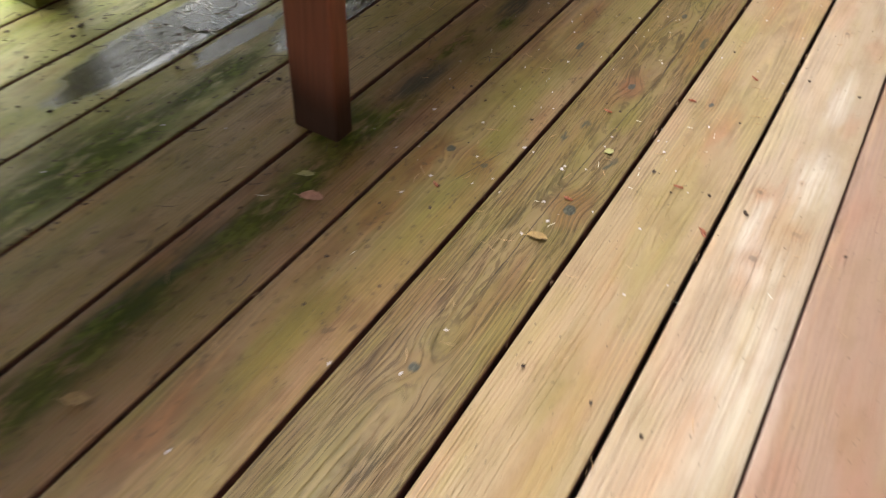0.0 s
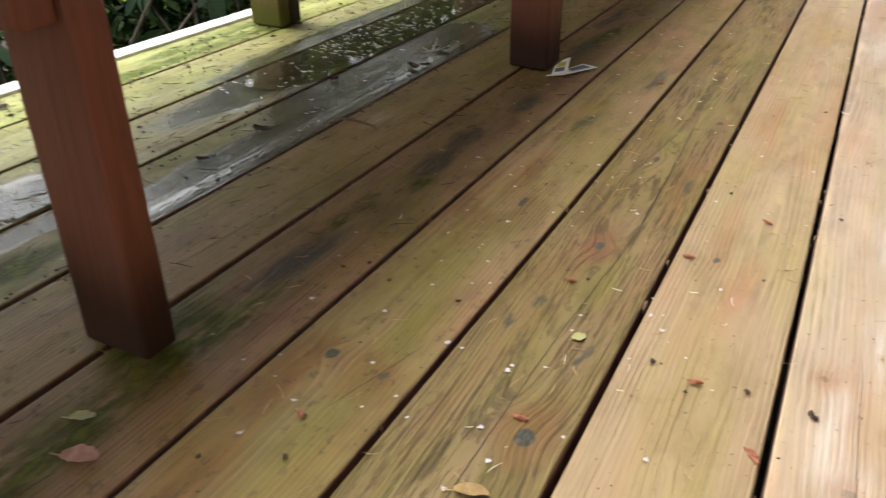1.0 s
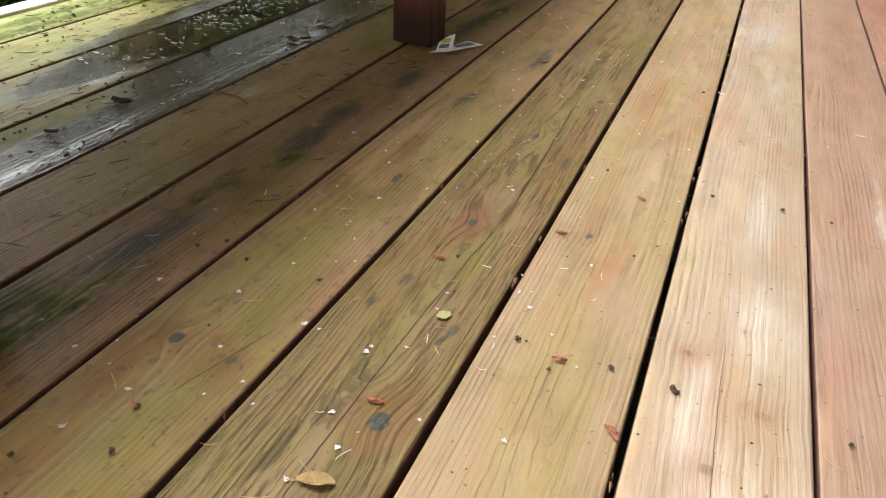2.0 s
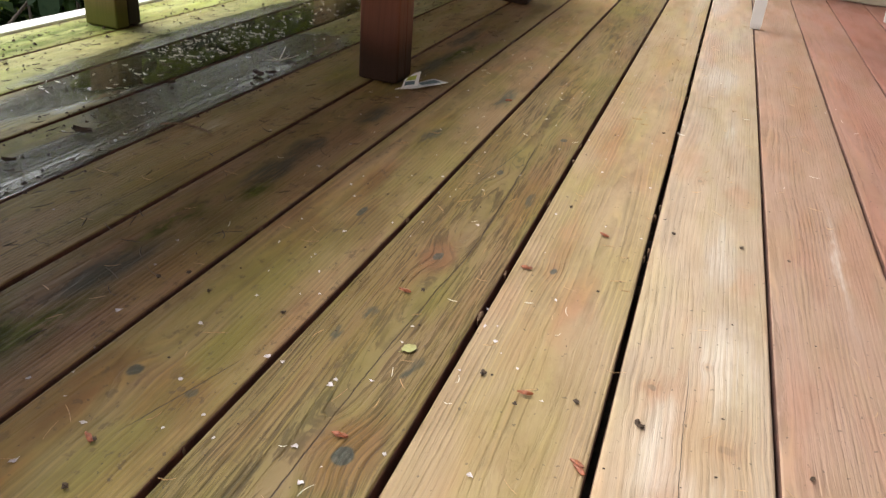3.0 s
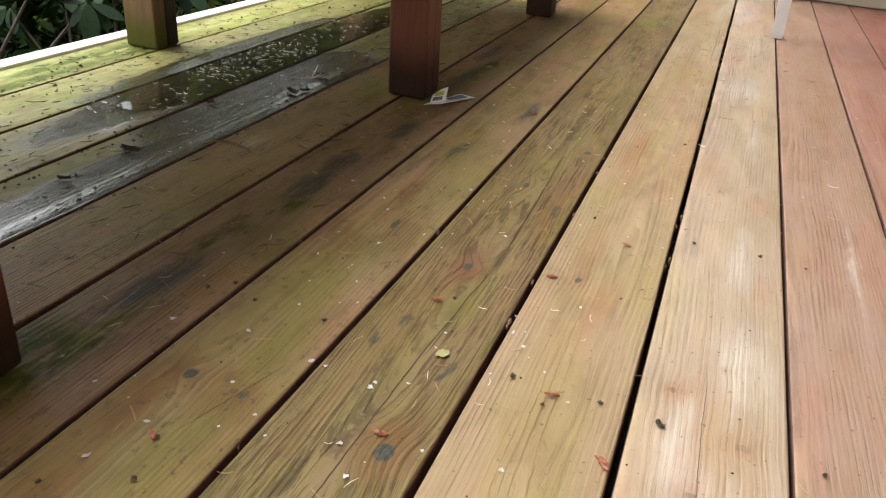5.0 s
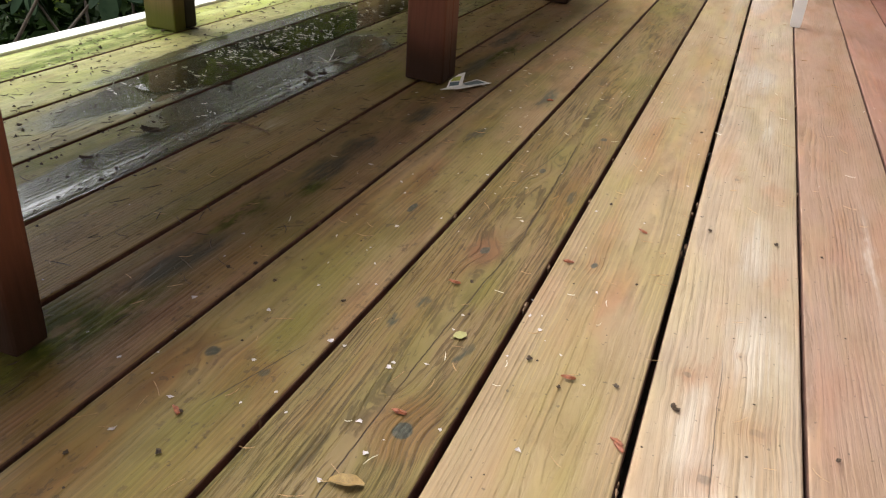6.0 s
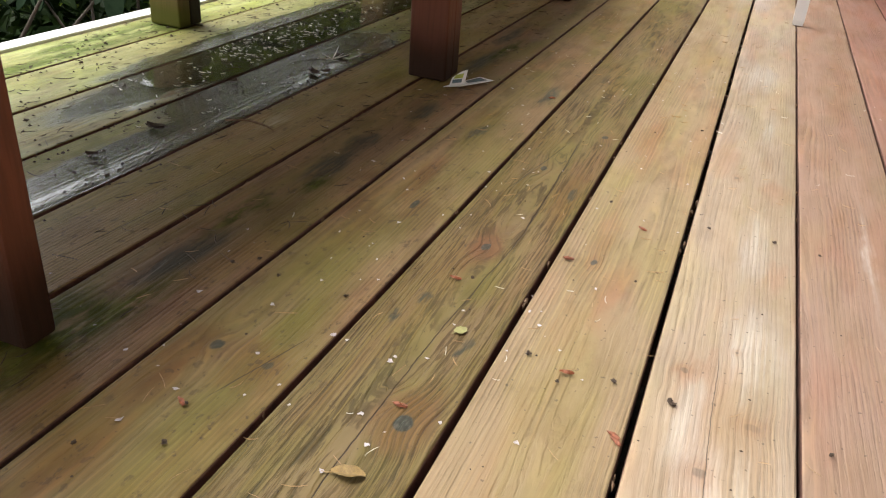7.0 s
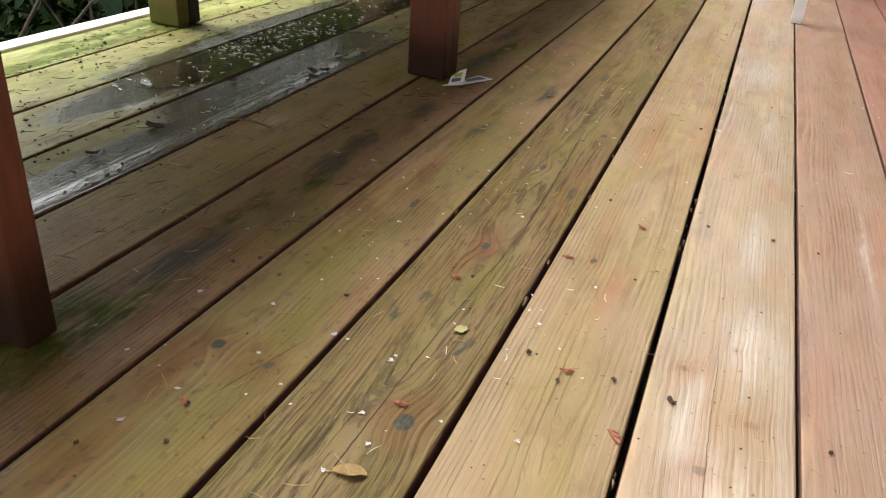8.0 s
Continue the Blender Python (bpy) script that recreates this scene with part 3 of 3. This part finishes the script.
# ---- puddles on the planks ----
def puddle(x0, x1, y0, y1, seed, blunt, label):
    """A thin sheet of water with a wavering shore that stays on one plank."""
    bm = bmesh.new()
    rows, n_rows = [], 70
    for i in range(n_rows + 1):
        t = i / n_rows
        y = y0 + (y1 - y0) * t
        swell = min(1.0, (0.10 + blunt * t), 2.6 * (1 - t)) ** 0.6
        a = 0.5 + 0.5 * noise.fractal((seed, y * 5, 0), 1.0, 2.0, 4)
        b = 0.5 + 0.5 * noise.fractal((seed + 7, y * 5, 0), 1.0, 2.0, 4)
        mid, half = (x0 + x1) / 2, (x1 - x0) / 2
        lo = max(x0, mid - half * swell * (0.85 + 0.6 * a))
        hi = min(x1, mid + half * swell * (0.85 + 0.6 * b))
        rows.append([bm.verts.new((lo + (hi - lo) * k / 6, y, 0.0022)) for k in range(7)])
    for p, q in zip(rows, rows[1:]):
        for k in range(6):
            bm.faces.new((p[k], p[k + 1], q[k + 1], q[k]))
    ob = tagged(part("puddle", bm, WATER, None, smooth=True), label, "puddle", "puddles on the deck")
    ob.visible_shadow = False


puddle(-1.166, -1.0225, 0.43, 1.85, 1.3, 9.0, "long shallow rain puddle strewn with needles on a deck plank")
puddle(-1.125, -1.026, -0.15, 0.03, 4.7, 5.0, "shallow rain puddle reflecting the sky on a deck plank")

# ---- litter ----
LITTER = random.Random(5)
PETALS = [(-0.232, -0.168), (-0.264, 0.023), (-0.281, 0.045), (-0.45, -0.194), (-0.494, 0.169), (-0.446, -0.1), (-0.430, -0.101),
          (-0.508, -0.011), (-0.547, 0.106), (-0.526, -0.242), (-0.541, -0.297), (-0.494, -0.162), (-0.608, -0.097), (-0.527, 0.272),
          (-0.547, 0.305), (-0.376, -0.104), (-0.377, -0.113), (-0.367, -0.196), (-0.363, -0.274), (-0.428, -0.214), (-0.613, 0.341),
          (-0.24, 0.559), (-0.528, -0.081), (-0.603, -0.216), (-0.345, -0.23), (-0.388, 1.041), (-0.284, 0.702), (-0.154, 1.221),
          (-0.595, 1.116), (-0.549, 0.854), (-0.959, -0.55), (-0.515, -0.776), (-0.362, -0.477), (-0.372, -0.561), (-0.447, -0.595)]
PETALS += [(LITTER.uniform(-0.66, -0.15), LITTER.uniform(-0.3, 1.9)) for _ in range(160)]
PETALS += [(LITTER.uniform(-1.4, -0.70), LITTER.uniform(-0.5, 2.0)) for _ in range(30)]


def petal_mesh(seed):
    rnd = random.Random(seed)
    bm = bmesh.new()
    sides = 9
    ring = [bm.verts.new((0.0062 * rnd.uniform(0.3, 1.15) * math.cos(2 * math.pi * k / sides), 0.0050 * rnd.uniform(0.35, 1.15) * math.sin(2 * math.pi * k / sides), rnd.uniform(0.0, 0.0018))) for k in range(sides)]
    mid = bm.verts.new((0, 0, 0.0004))
    for k in range(sides):
        bm.faces.new((mid, ring[k], ring[(k + 1) % sides]))
    low = bmesh.ops.extrude_face_region(bm, geom=bm.faces[:])
    bmesh.ops.translate(bm, vec=(0, 0, 0.00025), verts=[v for v in low["geom"] if isinstance(v, bmesh.types.BMVert)])
    bmesh.ops.recalc_face_normals(bm, faces=bm.faces[:])
    return mesh_of("petal", bm, PETAL)


shapes = [petal_mesh(k) for k in range(6)]
for i, (x, y) in enumerate(PETALS):
    ob = new("petal", shapes[i % 6])
    s = LITTER.uniform(0.45, 0.8) if i < 35 else LITTER.uniform(0.22, 0.55)
    ob.matrix_basis = pose(x, y, 0.0010, 0, 0, LITTER.uniform(0, 360)) @ Matrix.Diagonal((s, s * LITTER.uniform(0.55, 1.0), s, 1))
    tagged(ob, "small white fallen petal on the deck", "petal", "petals on the deck")

CRUMBS = [(-0.26, -0.035), (-0.172, -0.039), (-0.117, -0.044), (-0.258, 0.395), (-0.118, 0.383), (-0.031, 0.385), (0.027, 0.377),
          (0.027, -0.053), (-0.592, -0.005), (-0.614, -0.026), (-0.469, -0.028), (-0.491, -0.303), (-0.553, -0.335), (-0.186, 0.174),
          (-0.169, 0.824), (-0.222, -0.066), (-0.955, 0.268), (-0.954, 0.127), (-0.959, 0.43), (-0.918, 0.68), (-0.261, -0.474),
          (-0.174, -0.477), (-0.110, -0.486), (-0.55, -0.46), (-0.466, -0.464), (-0.524, -0.541), (-0.695, -0.665), (-0.114, -0.048),
          (-0.698, -0.453), (-0.507, -0.255), (-0.554, -0.027), (-0.361, 0.081), (-0.905, 0.664), (-1.36, 0.132)]
CRUMBS += [(LITTER.uniform(-1.40, -0.85), LITTER.uniform(-0.5, 1.9)) for _ in range(110)]
shapes = [mesh_of("cone_scale", lump((0.0050, 0.0034, 0.0022), k, 1.1), CRUMB) for k in range(5)]
for i, (x, y) in enumerate(CRUMBS):
    ob = new("cone_scale", shapes[i % 5])
    s = LITTER.uniform(0.45, 0.7) if i < 34 else LITTER.uniform(0.4, 1.0)
    ob.matrix_basis = pose(x, y, 0.001, 0, 0, LITTER.uniform(0, 360)) @ Matrix.Diagonal((s, s, min(s, 0.9), 1))
    tagged(ob, "small dark scrap of conifer cone on the deck", "cone scale", "cone scraps on the deck")

BUDS = [(-0.217, -0.048), (-0.272, 0.188), (-0.51, -0.255), (-0.378, 0.07), (-0.341, -0.17), (-0.156, -0.12), (-0.202, 0.327), (-0.462, 0.839), (-0.153, -0.127)]
shapes = [mesh_of("bud_scale", lump((0.0095, 0.0032, 0.0026), 20 + k, 0.9), BUD) for k in range(3)]
for i, (x, y) in enumerate(BUDS):
    ob = new("bud_scale", shapes[i % 3])
    ob.matrix_basis = pose(x, y, 0.001, 0, 0, LITTER.uniform(-40, 40)) @ Matrix.Diagonal((0.68, 0.68, 0.68, 1))
    tagged(ob, "russet papery bud scale on the deck", "bud scale", "bud scales on the deck")


def fallen_leaf(x, y, turn, length, width, mat, label, curl=-0.12, fold=0.5):
    """A dry leaf with a buckled blade, a worn rim and a short stalk."""
    bm = sheet_leaf(length, width, curl, fold, 11, 0.0004)
    o = Vector((x * 31, y * 17, 0))
    for v in bm.verts:
        f = v.co.y / length
        v.co.x *= 1 + 0.28 * noise.noise(Vector((f * 6.0, 2.0 if v.co.x > 0 else 7.0, 0)) + o)
        v.co.x += 0.12 * width * noise.noise(Vector((f * 3.0, 0.5, 0)) + o)
        v.co.z += 0.0012 + 0.10 * width * noise.noise(Vector((v.co.x * 160, f * 5.0, 3.0)) + o)
    tube(bm, [(0, 0.001, 0.0012), (0.0006, -0.12 * length, 0.0010), (-0.0004, -0.28 * length, 0.0012)], [0.0006, 0.0005, 0.0003], 5)
    ob = part("fallen_leaf", bm, mat, None, smooth=True)
    ob.matrix_basis = pose(x, y, 0.0010, 0, 0, turn)
    tagged(ob, label, "leaf")


fallen_leaf(-0.356, -0.272, -72, 0.028, 0.013, DRY_LEAF, "curled dry tan leaf on the deck", 0.02, 0.6)
fallen_leaf(-0.339, -0.036, -35, 0.015, 0.012, PALE_LEAF, "small pale yellow-green leaf on the deck", 0.0, 0.1)
fallen_leaf(-0.650, -0.385, -70, 0.032, 0.022, PINK_LEAF, "faded pinkish leaf on a mossy plank", -0.05, 0.2)
fallen_leaf(-0.650, -0.790, -60, 0.028, 0.017, DRY_LEAF, "pale dry leaf on a mossy plank", -0.05, 0.2)
fallen_leaf(-0.680, -0.350, -60, 0.022, 0.012, PALE_LEAF, "narrow pale leaf on a mossy plank", -0.05, 0.3)

bm = bmesh.new()
tube(bm, [(-0.889 + 0.0115 * k, 0.358 + 0.026 * math.sin(k * 0.36) - 0.0010 * k, 0.003 + 0.0012 * math.sin(k)) for k in range(9)], [0.0012, 0.0016, 0.0018, 0.0017, 0.0018, 0.0016, 0.0015, 0.0014, 0.0008], 6)
tagged(part("twig", bm, TWIG, None, smooth=True), "curved grey-brown twig on the deck", "twig")
sprig = tagged(new("dead_sprig"), "pale dead sprig with dark bark scraps on wet planks", "twig")
for a, reach, rise in ((1.15, 0.050, 0.006), (1.45, 0.038, 0.005), (-2.0, 0.040, 0.006), (-1.6, 0.028, 0.004), (0.9, 0.014, 0.028), (-2.4, 0.022, 0.012)):
    c, d = math.cos(a), math.sin(a)
    bm = tube(bmesh.new(), [(-0.930, 0.80, 0.003), (-0.930 + 0.5 * reach * c + 0.003 * d, 0.80 + 0.5 * reach * d, 0.003 + 0.6 * rise), (-0.930 + reach * c, 0.80 + reach * d, 0.003 + rise)], [0.0012, 0.0010, 0.0005], 5)
    part("stem", bm, NEEDLE_PALE, sprig)


def needles(count, xs, ys, mat, label, length, seed, z=0.0022, along=None, thick=1.0):
    rnd = random.Random(seed)
    bm = bmesh.new()
    for _ in range(count):
        x, y, a = rnd.uniform(*xs), rnd.uniform(*ys), rnd.uniform(0, math.pi)
        if along is not None and rnd.random() < 0.5:
            a = along + rnd.gauss(0, 0.5)
        h, bend, r = length * rnd.uniform(0.4, 1.1) / 2, rnd.uniform(-0.25, 0.25), thick * rnd.uniform(0.0003, 0.00055)
        c, s = math.cos(a), math.sin(a)
        pts = [(x + c * h * t - s * h * bend * (1 - t * t), y + s * h * t + c * h * bend * (1 - t * t), z + 0.0012 * abs(t)) for t in (-1, -0.3, 0.4, 1)]
        tube(bm, pts, [r * 0.6, r, r, r * 0.5], 4)
    tagged(part("fallen_needles", bm, mat), label, "needles", kind="stuff")


def bark_mesh(seed):
    """A torn, curled flake with an uneven rim."""
    rnd = random.Random(seed)
    bm = bmesh.new()
    rows = []
    for i in range(7):
        t = i / 6 - 0.5
        w = 0.0075 * (1 - abs(t) ** 2 * 3.0) * rnd.uniform(0.6, 1.2) + 0.0012
        rows.append([bm.verts.new((0.030 * t + rnd.uniform(-0.001, 0.001), w * k + rnd.uniform(-0.0012, 0.0012), 0.0012 + 0.004 * k * k + 0.010 * t * t * rnd.uniform(0.4, 1.2))) for k in (-1, -0.4, 0.3, 1)])
    for p, q in zip(rows, rows[1:]):
        for k in range(3):
            bm.faces.new((p[k], p[k + 1], q[k + 1], q[k]))
    low = bmesh.ops.extrude_face_region(bm, geom=bm.faces[:])
    bmesh.ops.translate(bm, vec=(0, 0, 0.0011), verts=[v for v in low["geom"] if isinstance(v, bmesh.types.BMVert)])
    bmesh.ops.recalc_face_normals(bm, faces=bm.faces[:])
    return bm


for k, (x, y, turn, s) in enumerate(((-0.956, 0.270, 12, 1.0), (-0.912, 0.690, 150, 1.0), (-0.898, 0.715, 60, 0.7), (-0.958, 0.135, 30, 0.6), (-1.000, 0.545, 80, 0.7), (-0.925, 0.835, 10, 0.9), (-1.388, 0.138, 62, 0.8))):
    ob = part("bark_scrap", bark_mesh(50 + k), CRUMB)
    ob.matrix_basis = pose(x, y, 0.0004, 0, 0, turn) @ Matrix.Diagonal((s, s, s, 1))
    tagged(ob, "dark curled scrap of bark on a wet plank", "bark scrap", "bark scraps on the deck")


needles(300, (-0.9, 0.1), (-0.7, 2.2), NEEDLE, "dry tan conifer needles strewn over the planks", 0.022, 1)
needles(520, (-1.42, -0.60), (-0.6, 2.4), NEEDLE_DARK, "rotten dark conifer needles on the damp planks", 0.030, 2, 0.0020, 1.2, 1.4)
needles(260, (-1.42, -1.02), (-0.3, 1.3), NEEDLE_DARK, "rotten dark conifer needles along the outer planks", 0.020, 8, 0.0020, 1.3, 1.6)
needles(110, (-1.16, -1.02), (0.34, 1.7), NEEDLE_PALE, "bleached needles floating in the puddle", 0.014, 3, 0.0034, None, 1.9)
needles(150, (-1.155, -1.03), (0.68, 1.05), NEEDLE_PALE, "bleached needles gathered in the long puddle", 0.011, 6, 0.0034, None, 1.8)
needles(60, (-1.13, -1.03), (-0.25, 0.03), NEEDLE_PALE, "bleached needles gathered in a puddle", 0.026, 4, 0.0034, None, 1.9)
needles(26, (-1.00, -0.89), (0.25, 1.1), NEEDLE_PALE, "bleached scraps of needles on the wet plank", 0.010, 9, 0.0022, None, 1.4)
needles(45, (-0.7, 0.2), (-0.5, 1.3), NEEDLE_PALE, "bleached needles strewn over the planks", 0.015, 5, 0.0020, None, 0.8)


def crumbs(count, xs, ys, label, seed, size=1.0):
    """Fine dark litter, too small to count."""
    rnd = random.Random(seed)
    bm = bmesh.new()
    for _ in range(count):
        x, y, s, a = rnd.uniform(*xs), rnd.uniform(*ys), size * rnd.uniform(0.0010, 0.0032), rnd.uniform(0, 6.28)
        if rnd.random() < 0.45:
            g = rnd.choice((-1.314, -1.168, -1.02, -0.876))
            if xs[0] < g < xs[1]:
                x = g + rnd.gauss(0, 0.012)
        pts = [(x + s * rnd.uniform(0.6, 1.5) * math.cos(a + k), y + s * rnd.uniform(0.6, 1.3) * math.sin(a + k), 0.0008) for k in (0, 1.3, 2.5, 3.8, 5.0)]
        ring = [bm.verts.new(p) for p in pts]
        apex = bm.verts.new((x, y, 0.0012 + s * rnd.uniform(0.4, 0.9)))
        for k in range(5):
            bm.faces.new((ring[k], ring[(k + 1) % 5], apex))
    tagged(part("litter", bm, CRUMB), label, "litter", kind="stuff")


crumbs(1700, (-1.43, -0.86), (-0.7, 2.6), "fine dark needle litter on the outer planks", 31)
rnd = random.Random(77)
bm = bmesh.new()
for _ in range(80):
    x, y, s = rnd.choice((-0.730, -0.584, -0.4405, -0.291, -0.291, -0.1445, -0.1445, 0.0)) + rnd.uniform(-0.002, 0.002), rnd.uniform(-0.6, 2.2), rnd.uniform(0.0012, 0.0032)
    ring = [bm.verts.new((x + s * rnd.uniform(0.5, 1.2) * math.cos(a), y + 1.6 * s * rnd.uniform(0.5, 1.4) * math.sin(a), rnd.uniform(-0.004, -0.001))) for a in (0, 1.2, 2.4, 3.6, 4.9)]
    apex, root = bm.verts.new((x, y, rnd.uniform(-0.001, 0.002))), bm.verts.new((x, y, -0.012))
    for k in range(5):
        bm.faces.new((ring[k], ring[(k + 1) % 5], apex))
        bm.faces.new((ring[(k + 1) % 5], ring[k], root))
tagged(part("litter", bm, TWIG), "brown scraps caught in the joints between planks", "litter", kind="stuff")
crumbs(330, (-0.86, 0.2), (-0.7, 2.4), "sparse dark specks of litter on the planks", 32, 0.5)

# ---- plant tag by the bench leg ----
tag = tagged(new("plant_tag"), "folded white plastic plant tag with green and blue print", "plant tag")


def card(corners, thick=0.0007):
    bm = bmesh.new()
    f = bm.faces.new([bm.verts.new(c) for c in corners])
    bm.normal_update()
    low = bmesh.ops.extrude_face_region(bm, geom=[f])
    bmesh.ops.translate(bm, vec=f.normal * -thick, verts=[v for v in low["geom"] if isinstance(v, bmesh.types.BMVert)])
    bmesh.ops.recalc_face_normals(bm, faces=bm.faces[:])
    return bm


T0, TU, TV = Vector((-0.666, 0.766, 0.003)), Vector((0.55, 0.83, 0.0)), Vector((-0.55, 0.30, 0.78))


def on_tag(u, v, lift=0.0):
    return T0 + TU * (0.9 * u) + TV * (0.82 * v) + Vector((0, -lift, lift))


lying = part("lying_flap", card([T0, T0 + Vector((0.028, 0.020, 0.001)), T0 + TU * 0.118 + Vector((0.008, 0, 0.003)), T0 + TU * 0.112 + Vector((-0.022, 0.012, 0.003))]), CARD, tag)
part("print", card([T0 + TU * 0.055 + Vector((0.006, 0.0, 0.0042)), T0 + TU * 0.106 + Vector((0.004, 0, 0.0045)), T0 + TU * 0.103 + Vector((-0.013, 0.01, 0.0045)), T0 + TU * 0.055 + Vector((-0.003, 0.008, 0.0042))], 0.0002), PRINT_BLUE, lying)
flap = part("standing_flap", card([on_tag(0.015, 0), on_tag(0.058, 0), on_tag(0.082, 0.036), on_tag(0.062, 0.033), on_tag(0.032, 0.020)]), CARD, tag)
part("print", card([on_tag(0.026, 0.005, 0.001), on_tag(0.052, 0.005, 0.001), on_tag(0.058, 0.014, 0.001), on_tag(0.032, 0.014, 0.001)], 0.0002), PRINT_BLUE, flap)
part("print", card([on_tag(0.034, 0.016, 0.001), on_tag(0.060, 0.016, 0.001), on_tag(0.068, 0.027, 0.001), on_tag(0.045, 0.025, 0.001)], 0.0002), PRINT_GREEN, flap)

# ---- shrubs beyond the edge ----
leaf_shapes = [mesh_of("leaf", sheet_leaf(0.105 + 0.012 * k, 0.054 + 0.005 * k, 0.05 + 0.05 * k, 0.05, 7), LEAF, True) for k in range(4)]


def shrub(cx, cy, seed, whorls, spread, low, high, label, tips=()):
    rnd = random.Random(seed)
    root = tagged(new("shrub"), label, "shrub")
    root.location = (cx, cy, -0.75)
    ends = [Vector(p) - root.location for p in tips]
    ends += [Vector((rnd.gauss(0, spread[0]), rnd.gauss(0, spread[1]), rnd.uniform(low, high) + 0.75)) for _ in range(whorls)]
    for tip in ends:
        base = Vector((rnd.uniform(-0.1, 0.1), rnd.uniform(-0.15, 0.15), 0.0))
        mid = base.lerp(tip, 0.55) + Vector((rnd.uniform(-0.06, 0.06), rnd.uniform(-0.06, 0.06), 0.04))
        part("branch", tube(bmesh.new(), [base, mid, tip], [0.011, 0.007, 0.003], 6), BARK, root, smooth=True)
        start = rnd.uniform(0, 360)
        count = rnd.randint(7, 9)
        for k in range(count):
            ob = new("leaf", leaf_shapes[rnd.randrange(4)])
            ob.parent = root
            s = rnd.uniform(0.6, 0.95)
            droop = rnd.uniform(-65, 20)
            ob.matrix_basis = Matrix.Translation(tip) @ pose(0, 0, 0, 0, 0, start + 360 * k / count + rnd.uniform(-12, 12)) @ pose(0, 0.012, 0, droop, rnd.uniform(-25, 25), 0) @ Matrix.Diagonal((s, s, s, 1))


shrub(-2.0, 0.62, 11, 6, (0.18, 0.26), -0.50, -0.10, "broad-leaved evergreen shrub with drooping glossy leaves", ((-1.71, 1.04, 0.015), (-1.74, 0.93, 0.10)))
shrub(-1.98, 1.45, 12, 9, (0.18, 0.30), -0.45, 0.10, "broad-leaved evergreen shrub with drooping glossy leaves", ((-1.70, 1.44, 0.02), (-1.74, 1.64, 0.03), (-1.72, 1.86, 0.0)))
shrub(-2.05, 2.35, 13, 12, (0.22, 0.36), -0.38, 0.60, "broad-leaved evergreen shrub with drooping glossy leaves")
shrub(-2.0, -0.35, 14, 10, (0.18, 0.30), -0.50, -0.05, "broad-leaved evergreen shrub with drooping glossy leaves")


def hedge(name, label, boxes, count, seed, size=1.0, mat=HEDGE):
    """Dense small leaves, uneven and full of gaps."""
    rnd = random.Random(seed)
    verts, faces = [], []
    for _ in range(count):
        x0, x1, y0, y1, z0, z1 = rnd.choice(boxes)
        c = Vector((rnd.uniform(x0, x1), rnd.uniform(y0, y1), z0 + (z1 - z0) * rnd.random() ** 1.2))
        c.z *= 0.85 + 0.3 * noise.noise(c * 1.5)
        q = Euler((rnd.uniform(-1.3, 1.3), rnd.uniform(-1.0, 1.0), rnd.uniform(0, 6.28))).to_quaternion()
        l, w = size * rnd.uniform(0.03, 0.065), size * rnd.uniform(0.014, 0.026)
        i = len(verts)
        verts += [tuple(c + q @ Vector(p)) for p in ((0, -l, 0), (w, 0, 0.006), (0, l, -0.008), (-w, 0, 0.006), (0, 0, -0.004))]
        faces += [(i, i + 1, i + 4), (i + 1, i + 2, i + 4), (i + 2, i + 3, i + 4), (i + 3, i, i + 4)]
    me = bpy.data.meshes.new(name)
    me.from_pydata(verts, [], faces)
    me.materials.append(mat)
    tagged(new(name, me), label, "hedge", kind="stuff")


hedge("hedge", "dense dark evergreen hedge beyond the deck", [(-3.4, -2.3, -2.5, 5.0, -0.72, 0.12), (-2.3, -1.6, -1.5, 4.0, -0.74, -0.30)], 26000, 21)
# Added bushes, sized by what the puddle mirrors and the sky they cover.
hedge("hedge", "green bushes in lit colour, added past the deck corner for puddle reflections", [(-4.0, -2.3, 2.35, 4.8, -0.72, 1.15)], 16000, 22, 1.4, HEDGE_LIT)
# Unseen tops reach 2.3 m to hide the low sky from the planks.
hedge("hedge", "dark evergreen bushes across the end of the deck, raised tall to block low sky", [(-2.2, -0.22, 3.5, 4.8, -0.72, 2.3)], 16000, 23, 1.4)
